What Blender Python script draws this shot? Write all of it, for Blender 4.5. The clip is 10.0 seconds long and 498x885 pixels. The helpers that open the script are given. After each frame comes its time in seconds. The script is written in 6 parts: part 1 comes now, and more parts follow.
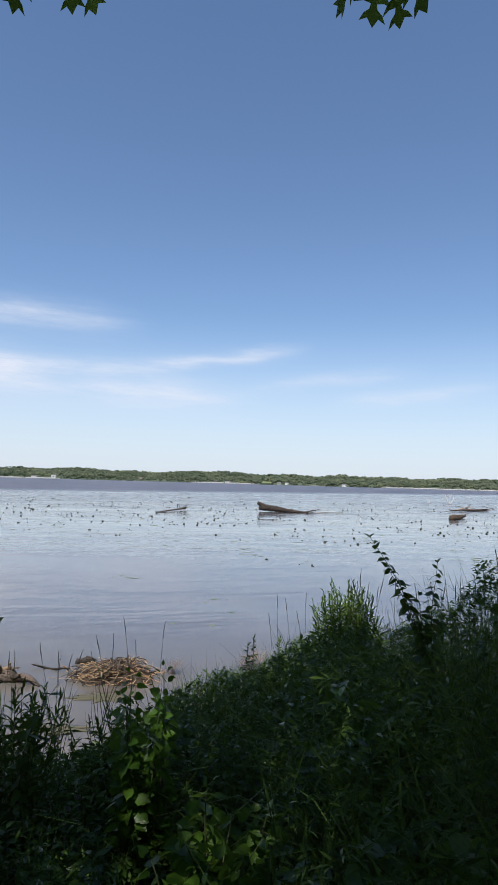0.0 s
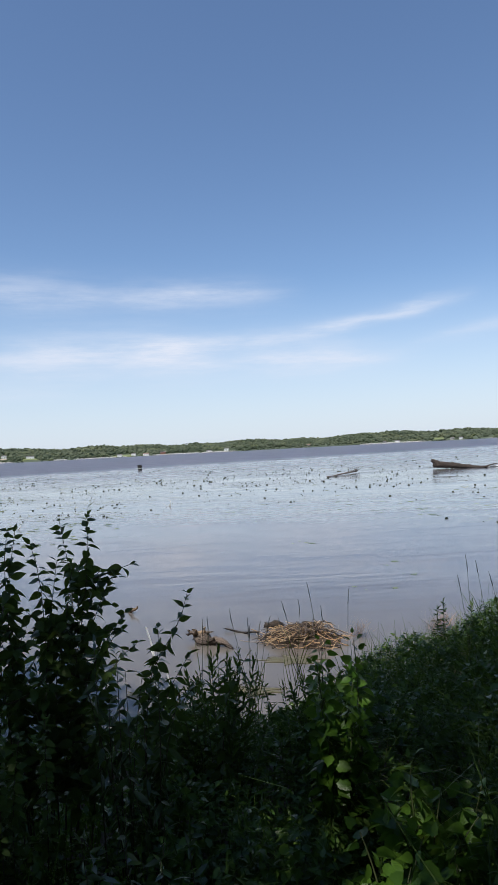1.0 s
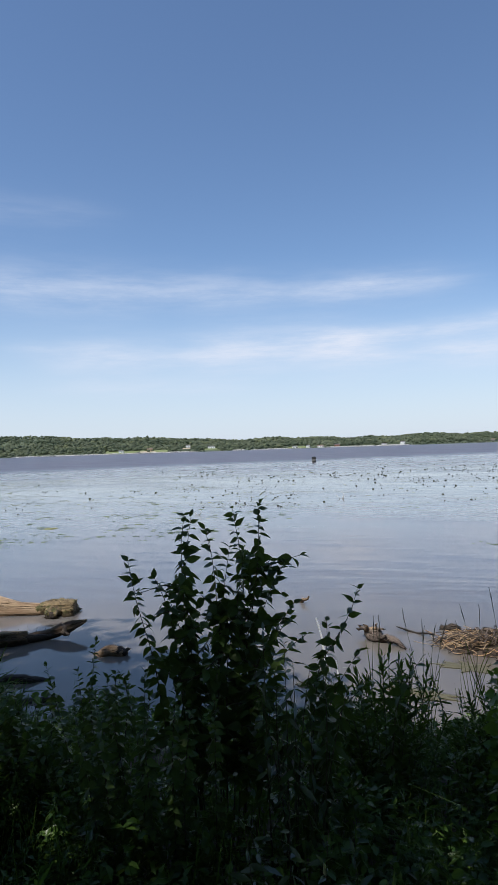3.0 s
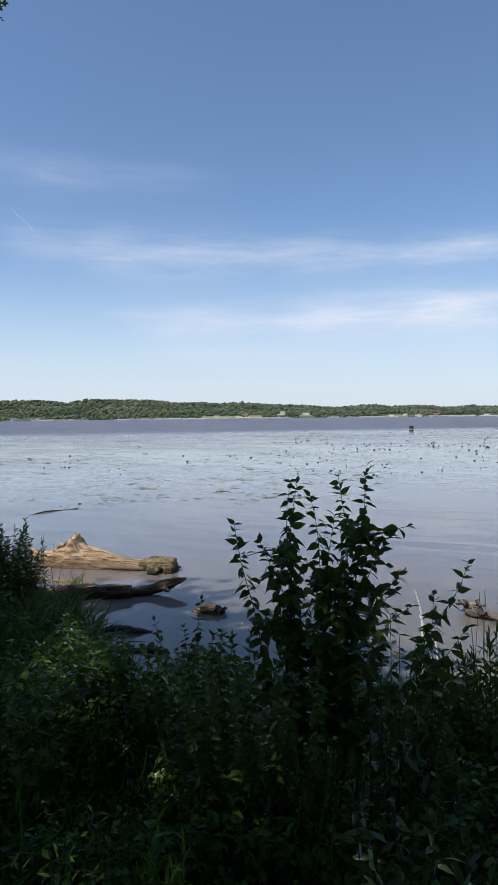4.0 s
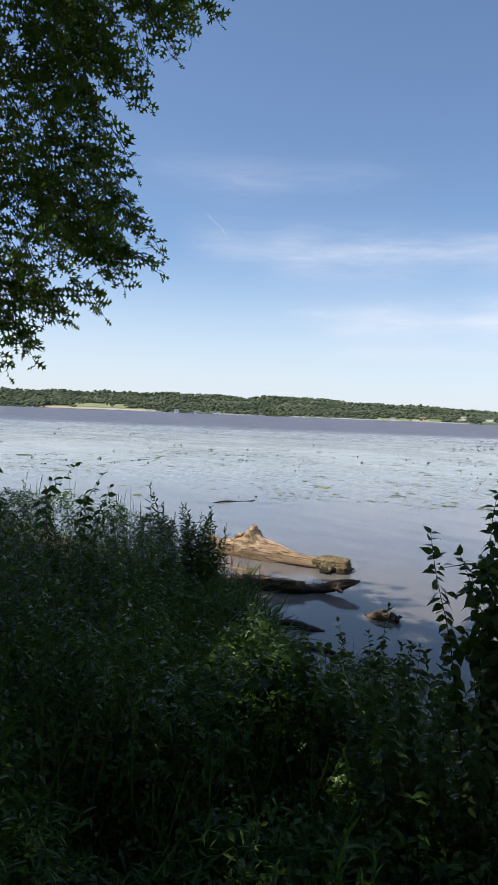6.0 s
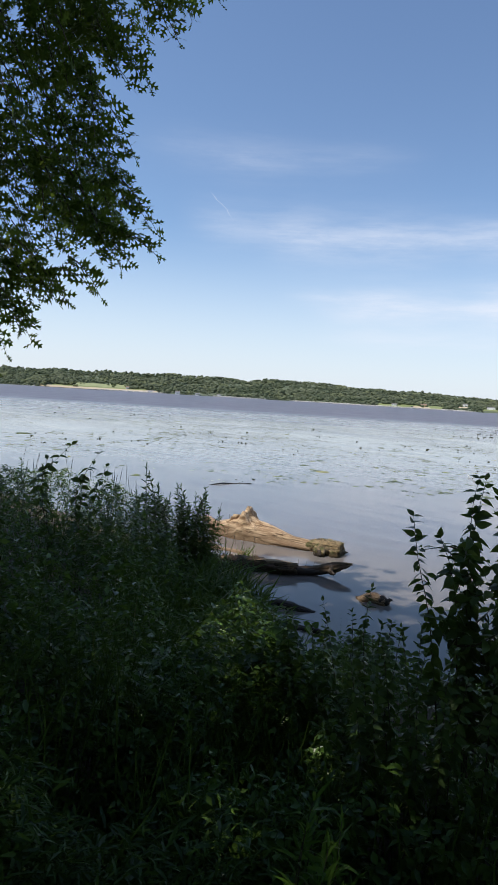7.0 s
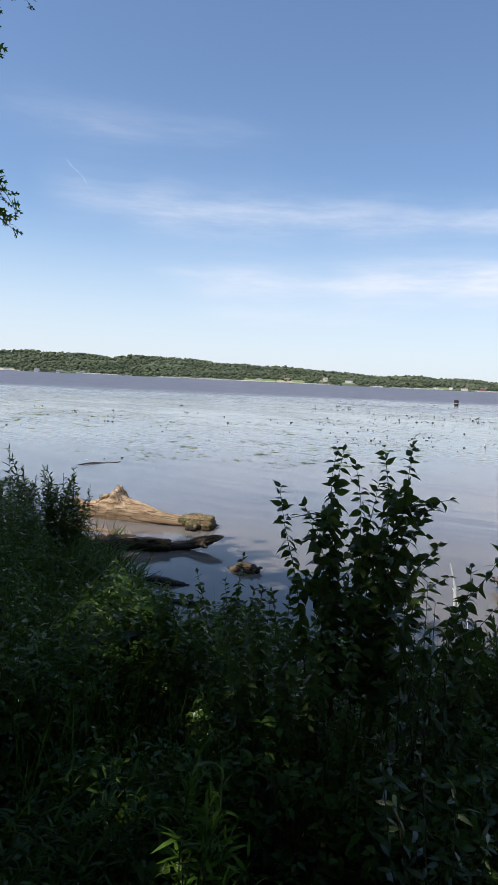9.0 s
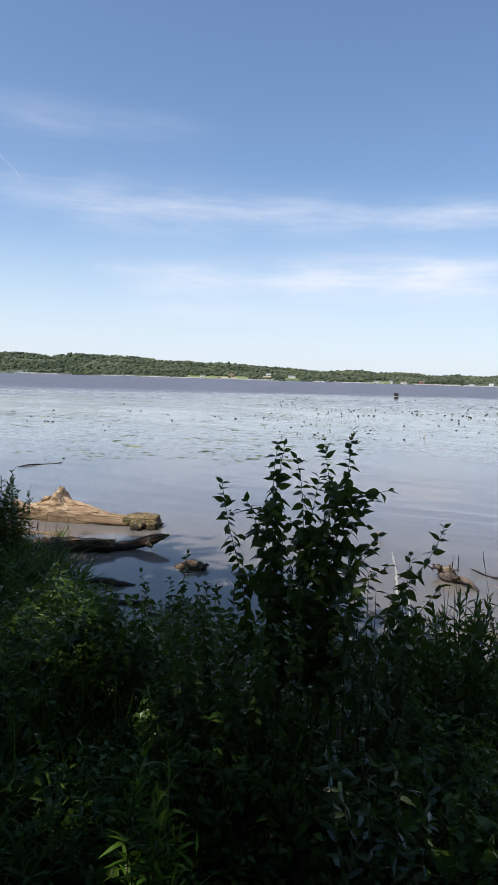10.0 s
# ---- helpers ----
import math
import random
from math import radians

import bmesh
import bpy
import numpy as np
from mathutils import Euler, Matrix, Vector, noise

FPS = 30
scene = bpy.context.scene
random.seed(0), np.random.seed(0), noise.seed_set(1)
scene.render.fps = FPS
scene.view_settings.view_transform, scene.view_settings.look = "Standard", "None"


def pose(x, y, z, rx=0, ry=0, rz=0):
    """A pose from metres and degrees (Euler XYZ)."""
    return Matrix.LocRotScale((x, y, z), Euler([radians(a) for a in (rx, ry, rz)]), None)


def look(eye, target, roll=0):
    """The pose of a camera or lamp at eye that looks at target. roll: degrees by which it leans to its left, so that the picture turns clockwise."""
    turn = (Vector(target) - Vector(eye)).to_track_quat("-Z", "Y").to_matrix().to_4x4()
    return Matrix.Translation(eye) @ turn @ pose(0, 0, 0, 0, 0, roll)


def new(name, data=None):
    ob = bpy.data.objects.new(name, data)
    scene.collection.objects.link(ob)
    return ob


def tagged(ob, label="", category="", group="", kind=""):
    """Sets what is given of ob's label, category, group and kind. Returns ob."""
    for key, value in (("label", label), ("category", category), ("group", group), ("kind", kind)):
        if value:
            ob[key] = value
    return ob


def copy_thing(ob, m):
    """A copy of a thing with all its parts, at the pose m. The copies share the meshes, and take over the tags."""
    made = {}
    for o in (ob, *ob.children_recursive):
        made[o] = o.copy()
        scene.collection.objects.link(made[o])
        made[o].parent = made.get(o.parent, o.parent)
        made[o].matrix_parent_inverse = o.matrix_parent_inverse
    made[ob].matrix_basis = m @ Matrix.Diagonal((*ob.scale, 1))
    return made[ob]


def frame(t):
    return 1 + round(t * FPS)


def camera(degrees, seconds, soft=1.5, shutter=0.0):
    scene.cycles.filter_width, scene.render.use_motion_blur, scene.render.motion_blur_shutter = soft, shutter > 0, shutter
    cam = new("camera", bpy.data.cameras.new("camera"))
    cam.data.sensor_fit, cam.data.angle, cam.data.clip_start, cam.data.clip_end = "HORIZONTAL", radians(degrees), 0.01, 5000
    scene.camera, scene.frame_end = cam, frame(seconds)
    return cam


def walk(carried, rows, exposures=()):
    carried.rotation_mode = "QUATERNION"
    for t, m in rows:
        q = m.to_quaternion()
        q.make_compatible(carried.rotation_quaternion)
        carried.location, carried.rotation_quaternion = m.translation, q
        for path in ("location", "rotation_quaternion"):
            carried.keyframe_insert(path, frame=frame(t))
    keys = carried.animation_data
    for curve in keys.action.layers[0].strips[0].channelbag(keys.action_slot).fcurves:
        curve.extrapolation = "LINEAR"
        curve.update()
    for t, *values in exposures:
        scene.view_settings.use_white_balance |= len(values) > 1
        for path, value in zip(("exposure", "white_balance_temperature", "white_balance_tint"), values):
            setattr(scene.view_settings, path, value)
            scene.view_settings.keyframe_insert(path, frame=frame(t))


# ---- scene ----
import itertools

# ---------------------------------------------------------------- camera
cam = camera(42.84, 10.0, soft=0.65)
# seconds, eye x y z (metres above the lake), yaw to the left, pitch up, roll
ROWS = [
    (0, -0.018, 0.013, 2.497, -0.10, 3.66, 1.62),
    (0.5, -0.065, 0.079, 2.503, 5.94, 2.30, -1.62),
    (1, -0.053, 0.137, 2.493, 14.85, 0.64, -2.97),
    (1.5, -0.019, 0.138, 2.492, 21.77, 1.78, -4.46),
    (2, -0.025, 0.179, 2.485, 24.92, 1.50, -3.74),
    (2.2, -0.000, 0.169, 2.487, 25.81, 1.24, -3.99),
    (3.3, -0.108, 0.229, 2.481, 32.99, -0.12, -0.99),
    (3.5, -0.121, 0.216, 2.480, 34.84, -0.87, -0.81),
    (4, -0.138, 0.191, 2.488, 39.05, -2.25, -0.62),
    (4.5, -0.193, 0.193, 2.489, 43.66, -1.85, 0.04),
    (5, -0.222, 0.167, 2.491, 47.80, -2.58, 0.74),
    (5.5, -0.248, 0.150, 2.494, 52.34, -2.22, 0.36),
    (5.7, -0.265, 0.135, 2.490, 53.46, -2.32, 1.16),
    (6.8, -0.209, 0.154, 2.473, 55.32, -3.15, 3.42),
    (7, -0.176, 0.149, 2.479, 54.54, -4.04, 3.41),
    (7.5, -0.135, 0.104, 2.488, 48.34, -5.09, 2.79),
    (8, -0.101, 0.052, 2.495, 43.07, -5.19, 2.79),
    (8.5, -0.107, 0.059, 2.500, 43.54, -4.88, 2.82),
    (9, -0.117, 0.080, 2.496, 42.55, -5.59, 2.62),
    (9.5, -0.112, 0.073, 2.497, 41.81, -5.37, 2.61),
    (10, -0.102, 0.095, 2.494, 37.57, -5.72, 1.69),
]
walk(cam, [(t, pose(x, y, z, 90 + pitch, 0, yaw) @ pose(0, 0, 0, 0, 0, roll)) for t, x, y, z, yaw, pitch, roll in ROWS],
     exposures=[(0, 0.05, 6460, 10), (2, 0.0, 6420, 10), (3.5, 0.0, 6350, 10), (4.5, 0.08, 6480, 10), (5.5, 0.17, 6600, 10), (7, 0.18, 6680, 10), (8, 0.19, 6600, 10), (10, 0.19, 6600, 10)])

# ---------------------------------------------------------------- light
SUN_EL, SUN_AZ = 60.0, 165.0          # degrees; azimuth to the left of +y, so the sun stands behind
sun_dir = Vector((-math.sin(radians(SUN_AZ)) * math.cos(radians(SUN_EL)), math.cos(radians(SUN_AZ)) * math.cos(radians(SUN_EL)), math.sin(radians(SUN_EL))))
sun = new("sun", bpy.data.lights.new("sun", "SUN"))
sun.data.energy, sun.data.angle, sun.data.color = 4.6, radians(0.53), (1.0, 0.95, 0.87)
sun.matrix_world = look(sun_dir * 50, (0, 0, 0))


class Graph:
    """A small helper to wire shader nodes."""

    def __init__(self, tree):
        self.tree = tree
        tree.nodes.clear()

    def node(self, kind, **values):
        n = self.tree.nodes.new(kind)
        for key, value in values.items():
            setattr(n, key, value)
        return n

    def put(self, socket, value):
        if isinstance(value, bpy.types.NodeSocket):
            self.tree.links.new(value, socket)
        else:
            socket.default_value = value

    def math(self, op, a, b=0.0, c=0.0, clamp=False):
        n = self.node("ShaderNodeMath", operation=op, use_clamp=clamp)
        for s, v in zip(n.inputs, (a, b, c)):
            self.put(s, v)
        return n.outputs[0]

    def mix(self, f, a, b):
        n = self.node("ShaderNodeMix", data_type="RGBA")
        self.put(n.inputs["Factor"], f)
        self.put(n.inputs[6], a if isinstance(a, bpy.types.NodeSocket) else (*a, 1))
        self.put(n.inputs[7], b if isinstance(b, bpy.types.NodeSocket) else (*b, 1))
        return n.outputs[2]

    def span(self, v, lo, hi, a=0.0, b=1.0):
        n = self.node("ShaderNodeMapRange", interpolation_type="SMOOTHSTEP")
        for s, x in zip(n.inputs, (v, lo, hi, a, b)):
            self.put(s, x)
        return n.outputs[0]

    def noise(self, vector, scale, detail=3.0, rough=0.55):
        n = self.node("ShaderNodeTexNoise")
        if vector is not None:
            self.put(n.inputs["Vector"], vector)
        n.inputs["Scale"].default_value, n.inputs["Detail"].default_value, n.inputs["Roughness"].default_value = scale, detail, rough
        return n.outputs["Fac"]

    def stretch(self, vector, sx, sy, sz, rz=0.0):
        n = self.node("ShaderNodeMapping")
        self.put(n.inputs["Vector"], vector)
        n.inputs["Scale"].default_value = (sx, sy, sz)
        n.inputs["Rotation"].default_value = (0, 0, rz)
        return n.outputs[0]


# sky with thin streaks of high cloud: azimuth and elevation of each streak's two ends, half width, strength
STREAKS = [
    (60, 15.0, 49, 14.4, 1.3, 0.36), (53, 13.8, 40, 13.6, 1.5, 0.42), (50, 15.1, 31, 14.7, 1.0, 0.25), (42, 13.9, 16, 13.8, 0.9, 0.50), (24, 14.1, 11, 13.7, 0.8, 0.42),
    (51, 9.0, 42, 9.2, 0.5, 0.40), (47, 8.0, 31, 8.5, 1.2, 0.75), (34, 9.0, 19, 8.5, 1.5, 0.90), (24, 9.3, 8, 10.1, 0.6, 0.70), (8.5, 10.1, -3.5, 11.9, 0.42, 0.85),
    (23, 8.3, 2, 7.4, 1.1, 0.70), (14, 8.2, 2.8, 7.5, 0.7, 0.45), (-1.4, 8.7, -13.7, 9.9, 0.5, 0.50), (-8.8, 7.6, -20.4, 8.5, 0.55, 0.55), (47, 5.7, 31, 5.5, 0.5, 0.35),
    (60, 19.8, 43, 20.3, 1.0, 0.17), (65, 20.6, 52.7, 20.3, 1.0, 0.14), (59.0, 17.1, 57.4, 15.6, 0.05, 0.40),
]
world = bpy.data.worlds.new("sky")
scene.world = world
world.use_nodes = True
g = Graph(world.node_tree)
sky = g.node("ShaderNodeTexSky", sky_type="NISHITA", sun_disc=False, sun_elevation=radians(SUN_EL), sun_rotation=radians(-SUN_AZ), air_density=1.0, dust_density=0.6, ozone_density=1.6, altitude=150)
way = g.node("ShaderNodeTexCoord").outputs["Generated"]
sep = g.node("ShaderNodeSeparateXYZ")
g.put(sep.inputs[0], way)
az = g.math("MULTIPLY", g.math("ARCTAN2", g.math("MULTIPLY", sep.outputs[0], -1.0), sep.outputs[1]), 57.2958)
el = g.math("MULTIPLY", g.math("ARCSINE", sep.outputs[2]), 57.2958)
flat = g.node("ShaderNodeCombineXYZ")
g.put(flat.inputs[0], az), g.put(flat.inputs[1], el)
warp = g.math("MULTIPLY", g.math("SUBTRACT", g.noise(g.stretch(flat.outputs[0], 0.10, 0.35, 1), 1.0, 4), 0.5), 1.7)
el_w = g.math("ADD", el, warp)
total = None
for a0, e0, a1, e1, half, power in STREAKS:
    run = g.math("DIVIDE", g.math("SUBTRACT", az, a0), a1 - a0)
    line = g.math("MULTIPLY_ADD", run, e1 - e0, e0)
    off = g.math("DIVIDE", g.math("SUBTRACT", el_w, line), half)
    body = g.math("POWER", 2.718, g.math("MULTIPLY", g.math("POWER", g.math("ABSOLUTE", off), 1.5), -0.8))
    ends = g.math("MULTIPLY", g.span(run, -0.25, 0.3), g.span(run, 1.25, 0.7))
    one = g.math("MULTIPLY", g.math("MULTIPLY", body, ends), power)
    total = one if total is None else g.math("ADD", total, one)
wisps = g.span(g.noise(g.stretch(flat.outputs[0], 0.13, 0.85, 1, radians(4)), 1.0, 7, 0.66), 0.25, 0.75, 0.30, 1.0)
cover = g.math("MULTIPLY", g.math("MULTIPLY", total, wisps), 0.86, clamp=True)
haze = g.math("MULTIPLY", g.span(el, 15.5, -1.0), 0.8)
back = g.node("ShaderNodeBackground")
tint = g.node("ShaderNodeMix", data_type="RGBA", blend_type="MULTIPLY")
tint.inputs["Factor"].default_value = 1.0
g.put(tint.inputs[6], sky.outputs[0])
tint.inputs[7].default_value = (0.98, 1.07, 1.17, 1)
base = g.mix(haze, tint.outputs[2], (5.6, 6.25, 7.35))
g.put(back.inputs[0], g.mix(cover, base, (6.3, 6.7, 7.65)))
back.inputs[1].default_value = 0.12
g.put(g.node("ShaderNodeOutputWorld").inputs[0], back.outputs[0])


# ---------------------------------------------------------------- materials
def material(name, build):
    m = bpy.data.materials.new(name)
    m.use_nodes = True
    gr = Graph(m.node_tree)
    out = gr.node("ShaderNodeOutputMaterial")
    gr.put(out.inputs[0], build(gr))
    return m


def surface(gr, colour, rough=0.7, bump=None, strength=0.3, distance=0.01, specular=0.5):
    p = gr.node("ShaderNodeBsdfPrincipled")
    gr.put(p.inputs["Base Color"], colour if isinstance(colour, bpy.types.NodeSocket) else (*colour, 1))
    gr.put(p.inputs["Roughness"], rough)
    p.inputs["Specular IOR Level"].default_value = specular
    if bump is not None:
        b = gr.node("ShaderNodeBump")
        b.inputs["Strength"].default_value, b.inputs["Distance"].default_value = strength, distance
        gr.put(b.inputs["Height"], bump)
        gr.put(p.inputs["Normal"], b.outputs[0])
    return p.outputs[0]


def leaf_material(name, dark, light, through_light=0.35, rough=0.5, pale=None, gloss=0.22):
    """Foliage: leaves differ from one to the next, with blotches, some gloss and light through the blade."""
    def build(gr):
        island = gr.node("ShaderNodeNewGeometry").outputs["Random Per Island"]
        piece = gr.node("ShaderNodeObjectInfo").outputs["Random"]
        pick = gr.math("FRACT", gr.math("ADD", island, piece))
        place = gr.node("ShaderNodeNewGeometry").outputs["Position"]
        colour = gr.mix(pick, dark, light)
        colour = gr.mix(gr.span(gr.noise(place, 1.3), 0.35, 0.7, 0.0, 0.5), colour, tuple(0.6 * c for c in dark))
        colour = gr.mix(gr.span(gr.noise(place, 60.0), 0.5, 0.75, 0.0, 0.35), colour, tuple(1.25 * c for c in light))
        if pale:
            colour = gr.mix(gr.span(pick, 0.965, 1.0), colour, pale)
        s = surface(gr, colour, rough, gr.noise(place, 140.0), 0.25, 0.002, gloss)
        t = gr.node("ShaderNodeBsdfTranslucent")
        gr.put(t.inputs[0], gr.mix(0.45, colour, (0.22, 0.30, 0.03)))
        mixer = gr.node("ShaderNodeMixShader")
        mixer.inputs[0].default_value = through_light
        gr.put(mixer.inputs[1], s), gr.put(mixer.inputs[2], t.outputs[0])
        return mixer.outputs[0]
    return material(name, build)


def water_build(gr):
    place = gr.node("ShaderNodeNewGeometry").outputs["Position"]
    length = gr.node("ShaderNodeVectorMath", operation="LENGTH")
    gr.put(length.inputs[0], place)
    away = length.outputs["Value"]
    drift = gr.math("MULTIPLY", gr.math("SUBTRACT", gr.noise(gr.stretch(place, 0.010, 0.010, 1), 1.0, 3), 0.5), 22.0)
    front = gr.node("ShaderNodeVectorMath", operation="DOT_PRODUCT")
    gr.put(front.inputs[0], place)
    front.inputs[1].default_value = (-0.766, 0.643, 0)
    windy = gr.span(gr.math("ADD", front.outputs["Value"], drift), 92.0, 130.0)
    turned = gr.stretch(place, 1.0, 1.0, 1.0, radians(-38))
    cats = gr.span(gr.noise(gr.stretch(turned, 0.022, 0.30, 1), 1.0, 4, 0.6), 0.50, 0.66)
    cats = gr.math("MULTIPLY", cats, gr.math("MULTIPLY", gr.span(away, 40.0, 80.0), 0.5))
    windy = gr.math("MAXIMUM", windy, cats)
    long = gr.stretch(place, 1.0, 1.0, 1.0)
    ripples = gr.noise(gr.stretch(place, 0.8, 1.15, 1, radians(20)), 1.0, 2)
    swell = gr.noise(gr.stretch(place, 0.20, 0.34, 1, radians(20)), 1.0, 2)
    fine = gr.noise(long, 7.0, 2)
    slick = gr.span(gr.noise(gr.stretch(place, 0.07, 0.13, 1, radians(25)), 1.0, 3), 0.40, 0.66)
    height = gr.math("ADD", gr.math("MULTIPLY", swell, 0.6), gr.math("MULTIPLY", ripples, gr.math("MULTIPLY_ADD", slick, 0.30, 0.04)))
    height = gr.math("ADD", height, gr.math("MULTIPLY", fine, gr.math("MULTIPLY_ADD", windy, 0.5, 0.004)))
    height = gr.math("MULTIPLY", height, gr.span(away, 6.0, 26.0, 0.2, 0.85))
    lines = gr.noise(gr.stretch(place, 0.10, 0.85, 1, radians(-40)), 1.0, 3)
    height = gr.math("ADD", height, gr.math("MULTIPLY", lines, gr.math("MULTIPLY", gr.span(away, 8.0, 40.0), 0.24)))
    silt_and_sky = gr.mix(gr.noise(gr.stretch(place, 0.06, 0.14, 1), 1.0, 4), (0.122, 0.115, 0.118), (0.166, 0.154, 0.156))
    lap = gr.noise(gr.stretch(gr.stretch(place, 1.0, 1.0, 1.0, radians(-18)), 0.42, 1.9, 1), 1.0, 3, 0.5)
    breeze = gr.span(gr.noise(gr.stretch(place, 0.05, 0.16, 1), 1.0, 3), 0.36, 0.62, 0.15, 1.0)
    lap = gr.math("MULTIPLY", lap, gr.math("MULTIPLY", breeze, gr.math("MULTIPLY", gr.span(away, 7.0, 13.0), gr.span(away, 75.0, 30.0, 0.25, 0.42))))
    height = gr.math("ADD", height, lap)
    shallow = gr.span(gr.math("ADD", away, gr.math("MULTIPLY", drift, 0.1)), 13.0, 7.5)
    silt_and_sky = gr.mix(gr.math("MULTIPLY", shallow, 0.6), silt_and_sky, (0.150, 0.126, 0.096))
    # purple tint of the wind band stands for sky mirrored in ripples
    silt_and_sky = gr.mix(windy, silt_and_sky, (0.100, 0.091, 0.110))
    p = gr.node("ShaderNodeBsdfPrincipled")
    gr.put(p.inputs["Base Color"], silt_and_sky)
    gr.put(p.inputs["Roughness"], gr.math("MULTIPLY_ADD", windy, 0.22, gr.math("MULTIPLY_ADD", gr.span(away, 25.0, 90.0), 0.12, gr.math("MULTIPLY_ADD", slick, 0.05, 0.03))))
    p.inputs["IOR"].default_value = 1.33
    p.subsurface_method = "BURLEY"      # light spreads in the murky water
    p.inputs["Subsurface Weight"].default_value, p.inputs["Subsurface Scale"].default_value = 1.0, 0.15
    p.inputs["Subsurface Radius"].default_value = (1.0, 1.0, 1.0)
    b = gr.node("ShaderNodeBump")
    b.inputs["Strength"].default_value, b.inputs["Distance"].default_value = 0.5, 0.12
    gr.put(b.inputs["Height"], height)
    gr.put(p.inputs["Normal"], b.outputs[0])
    return p.outputs[0]


def soil_build(gr):
    place = gr.node("ShaderNodeNewGeometry").outputs["Position"]
    high = gr.node("ShaderNodeSeparateXYZ")
    gr.put(high.inputs[0], place)
    mud = gr.mix(gr.noise(place, 5.0, 5), (0.05, 0.037, 0.024), (0.13, 0.10, 0.065))
    turf = gr.mix(gr.noise(place, 0.02, 5), (0.070, 0.090, 0.052), (0.105, 0.130, 0.072))
    wide = gr.node("ShaderNodeVectorMath", operation="LENGTH")
    gr.put(wide.inputs[0], place)
    return surface(gr, gr.mix(gr.span(wide.outputs["Value"], 40, 120), mud, turf), 0.9, gr.noise(place, 30.0, 5), 0.6, 0.03)


def wood_build(pale, dark, moss=0.0, damp_top=0.14):
    def build(gr):
        place = gr.node("ShaderNodeTexCoord").outputs["Object"]
        grain = gr.noise(gr.stretch(place, 0.9, 16, 16), 1.0, 7, 0.68)
        blotch = gr.noise(gr.stretch(place, 1.3, 4.0, 4.0), 1.0, 5)
        crack = gr.span(gr.noise(gr.stretch(place, 0.55, 22, 22), 1.0, 3), 0.57, 0.64)
        colour = gr.mix(gr.span(grain, 0.34, 0.66), dark, pale)
        colour = gr.mix(gr.span(blotch, 0.42, 0.72, 0.0, 0.6), colour, tuple(0.42 * c for c in pale))
        colour = gr.mix(gr.math("MULTIPLY", crack, 0.5), colour, tuple(0.25 * c for c in dark))
        if moss:
            colour = gr.mix(gr.math("MULTIPLY", gr.span(gr.noise(place, 9.0, 4), 0.5, 0.6), moss), colour, (0.05, 0.065, 0.015))
        height = gr.node("ShaderNodeSeparateXYZ")
        gr.put(height.inputs[0], gr.node("ShaderNodeNewGeometry").outputs["Position"])
        damp = gr.span(gr.math("ADD", height.outputs[2], gr.math("MULTIPLY", blotch, 0.08)), damp_top, 0.05, 0.0, 0.65)
        colour = gr.mix(damp, colour, tuple(0.4 * c for c in dark))
        return surface(gr, colour, 0.8, gr.math("ADD", grain, gr.math("MULTIPLY", crack, -0.8)), 1.0, 0.02, 0.3)
    return build


def plain(colour, vary=0.3, scale=6.0, rough=0.8):
    def build(gr):
        place = gr.node("ShaderNodeNewGeometry").outputs["Position"]
        island = gr.node("ShaderNodeNewGeometry").outputs["Random Per Island"]
        f = gr.math("ADD", gr.math("MULTIPLY", gr.noise(place, scale, 4), 0.6), gr.math("MULTIPLY", island, 0.4))
        return surface(gr, gr.mix(f, tuple(c * (1 - vary) for c in colour), tuple(c * (1 + vary) for c in colour)), rough, gr.noise(place, scale * 8), 0.3, 0.004)
    return build


def wood_far_build(gr):
    """Far woods: crowns differ in broad dark and pale patches, all paled for haze."""
    place = gr.node("ShaderNodeNewGeometry").outputs["Position"]
    island = gr.node("ShaderNodeNewGeometry").outputs["Random Per Island"]
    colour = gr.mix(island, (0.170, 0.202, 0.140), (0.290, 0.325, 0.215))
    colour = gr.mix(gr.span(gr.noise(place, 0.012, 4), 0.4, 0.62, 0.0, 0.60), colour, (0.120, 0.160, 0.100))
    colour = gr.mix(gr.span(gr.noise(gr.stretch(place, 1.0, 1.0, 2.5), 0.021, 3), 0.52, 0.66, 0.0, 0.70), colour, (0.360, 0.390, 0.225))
    t = gr.node("ShaderNodeBsdfTranslucent")
    gr.put(t.inputs[0], colour)
    mixer = gr.node("ShaderNodeMixShader")
    mixer.inputs[0].default_value = 0.62
    gr.put(mixer.inputs[1], surface(gr, colour, 0.9, gr.noise(place, 0.7, 4), 0.3, 0.8, 0.1)), gr.put(mixer.inputs[2], t.outputs[0])
    return mixer.outputs[0]


M_WATER = material("lake_water", water_build)
M_SOIL = material("bank_soil", soil_build)
M_SHRUB = leaf_material("shrub_leaf", (0.034, 0.064, 0.018), (0.082, 0.132, 0.036), 0.30, 0.42, gloss=0.22)
M_DROOP = leaf_material("glossy_drooping_leaf", (0.026, 0.050, 0.018), (0.055, 0.090, 0.030), 0.18, 0.28, gloss=0.55)
M_UNDER = leaf_material("undergrowth_leaf", (0.026, 0.064, 0.012), (0.118, 0.205, 0.038), 0.32, 0.30, gloss=0.22)
M_NARROW = leaf_material("narrow_leaf", (0.024, 0.056, 0.012), (0.098, 0.165, 0.036), 0.30, 0.38, gloss=0.12)
M_GRASS = leaf_material("grass_blade", (0.026, 0.055, 0.010), (0.100, 0.165, 0.032), 0.34, 0.45, (0.30, 0.26, 0.13), gloss=0.14)
M_VINE = leaf_material("vine_leaf", (0.038, 0.098, 0.014), (0.115, 0.22, 0.028), 0.42, 0.35, gloss=0.2)
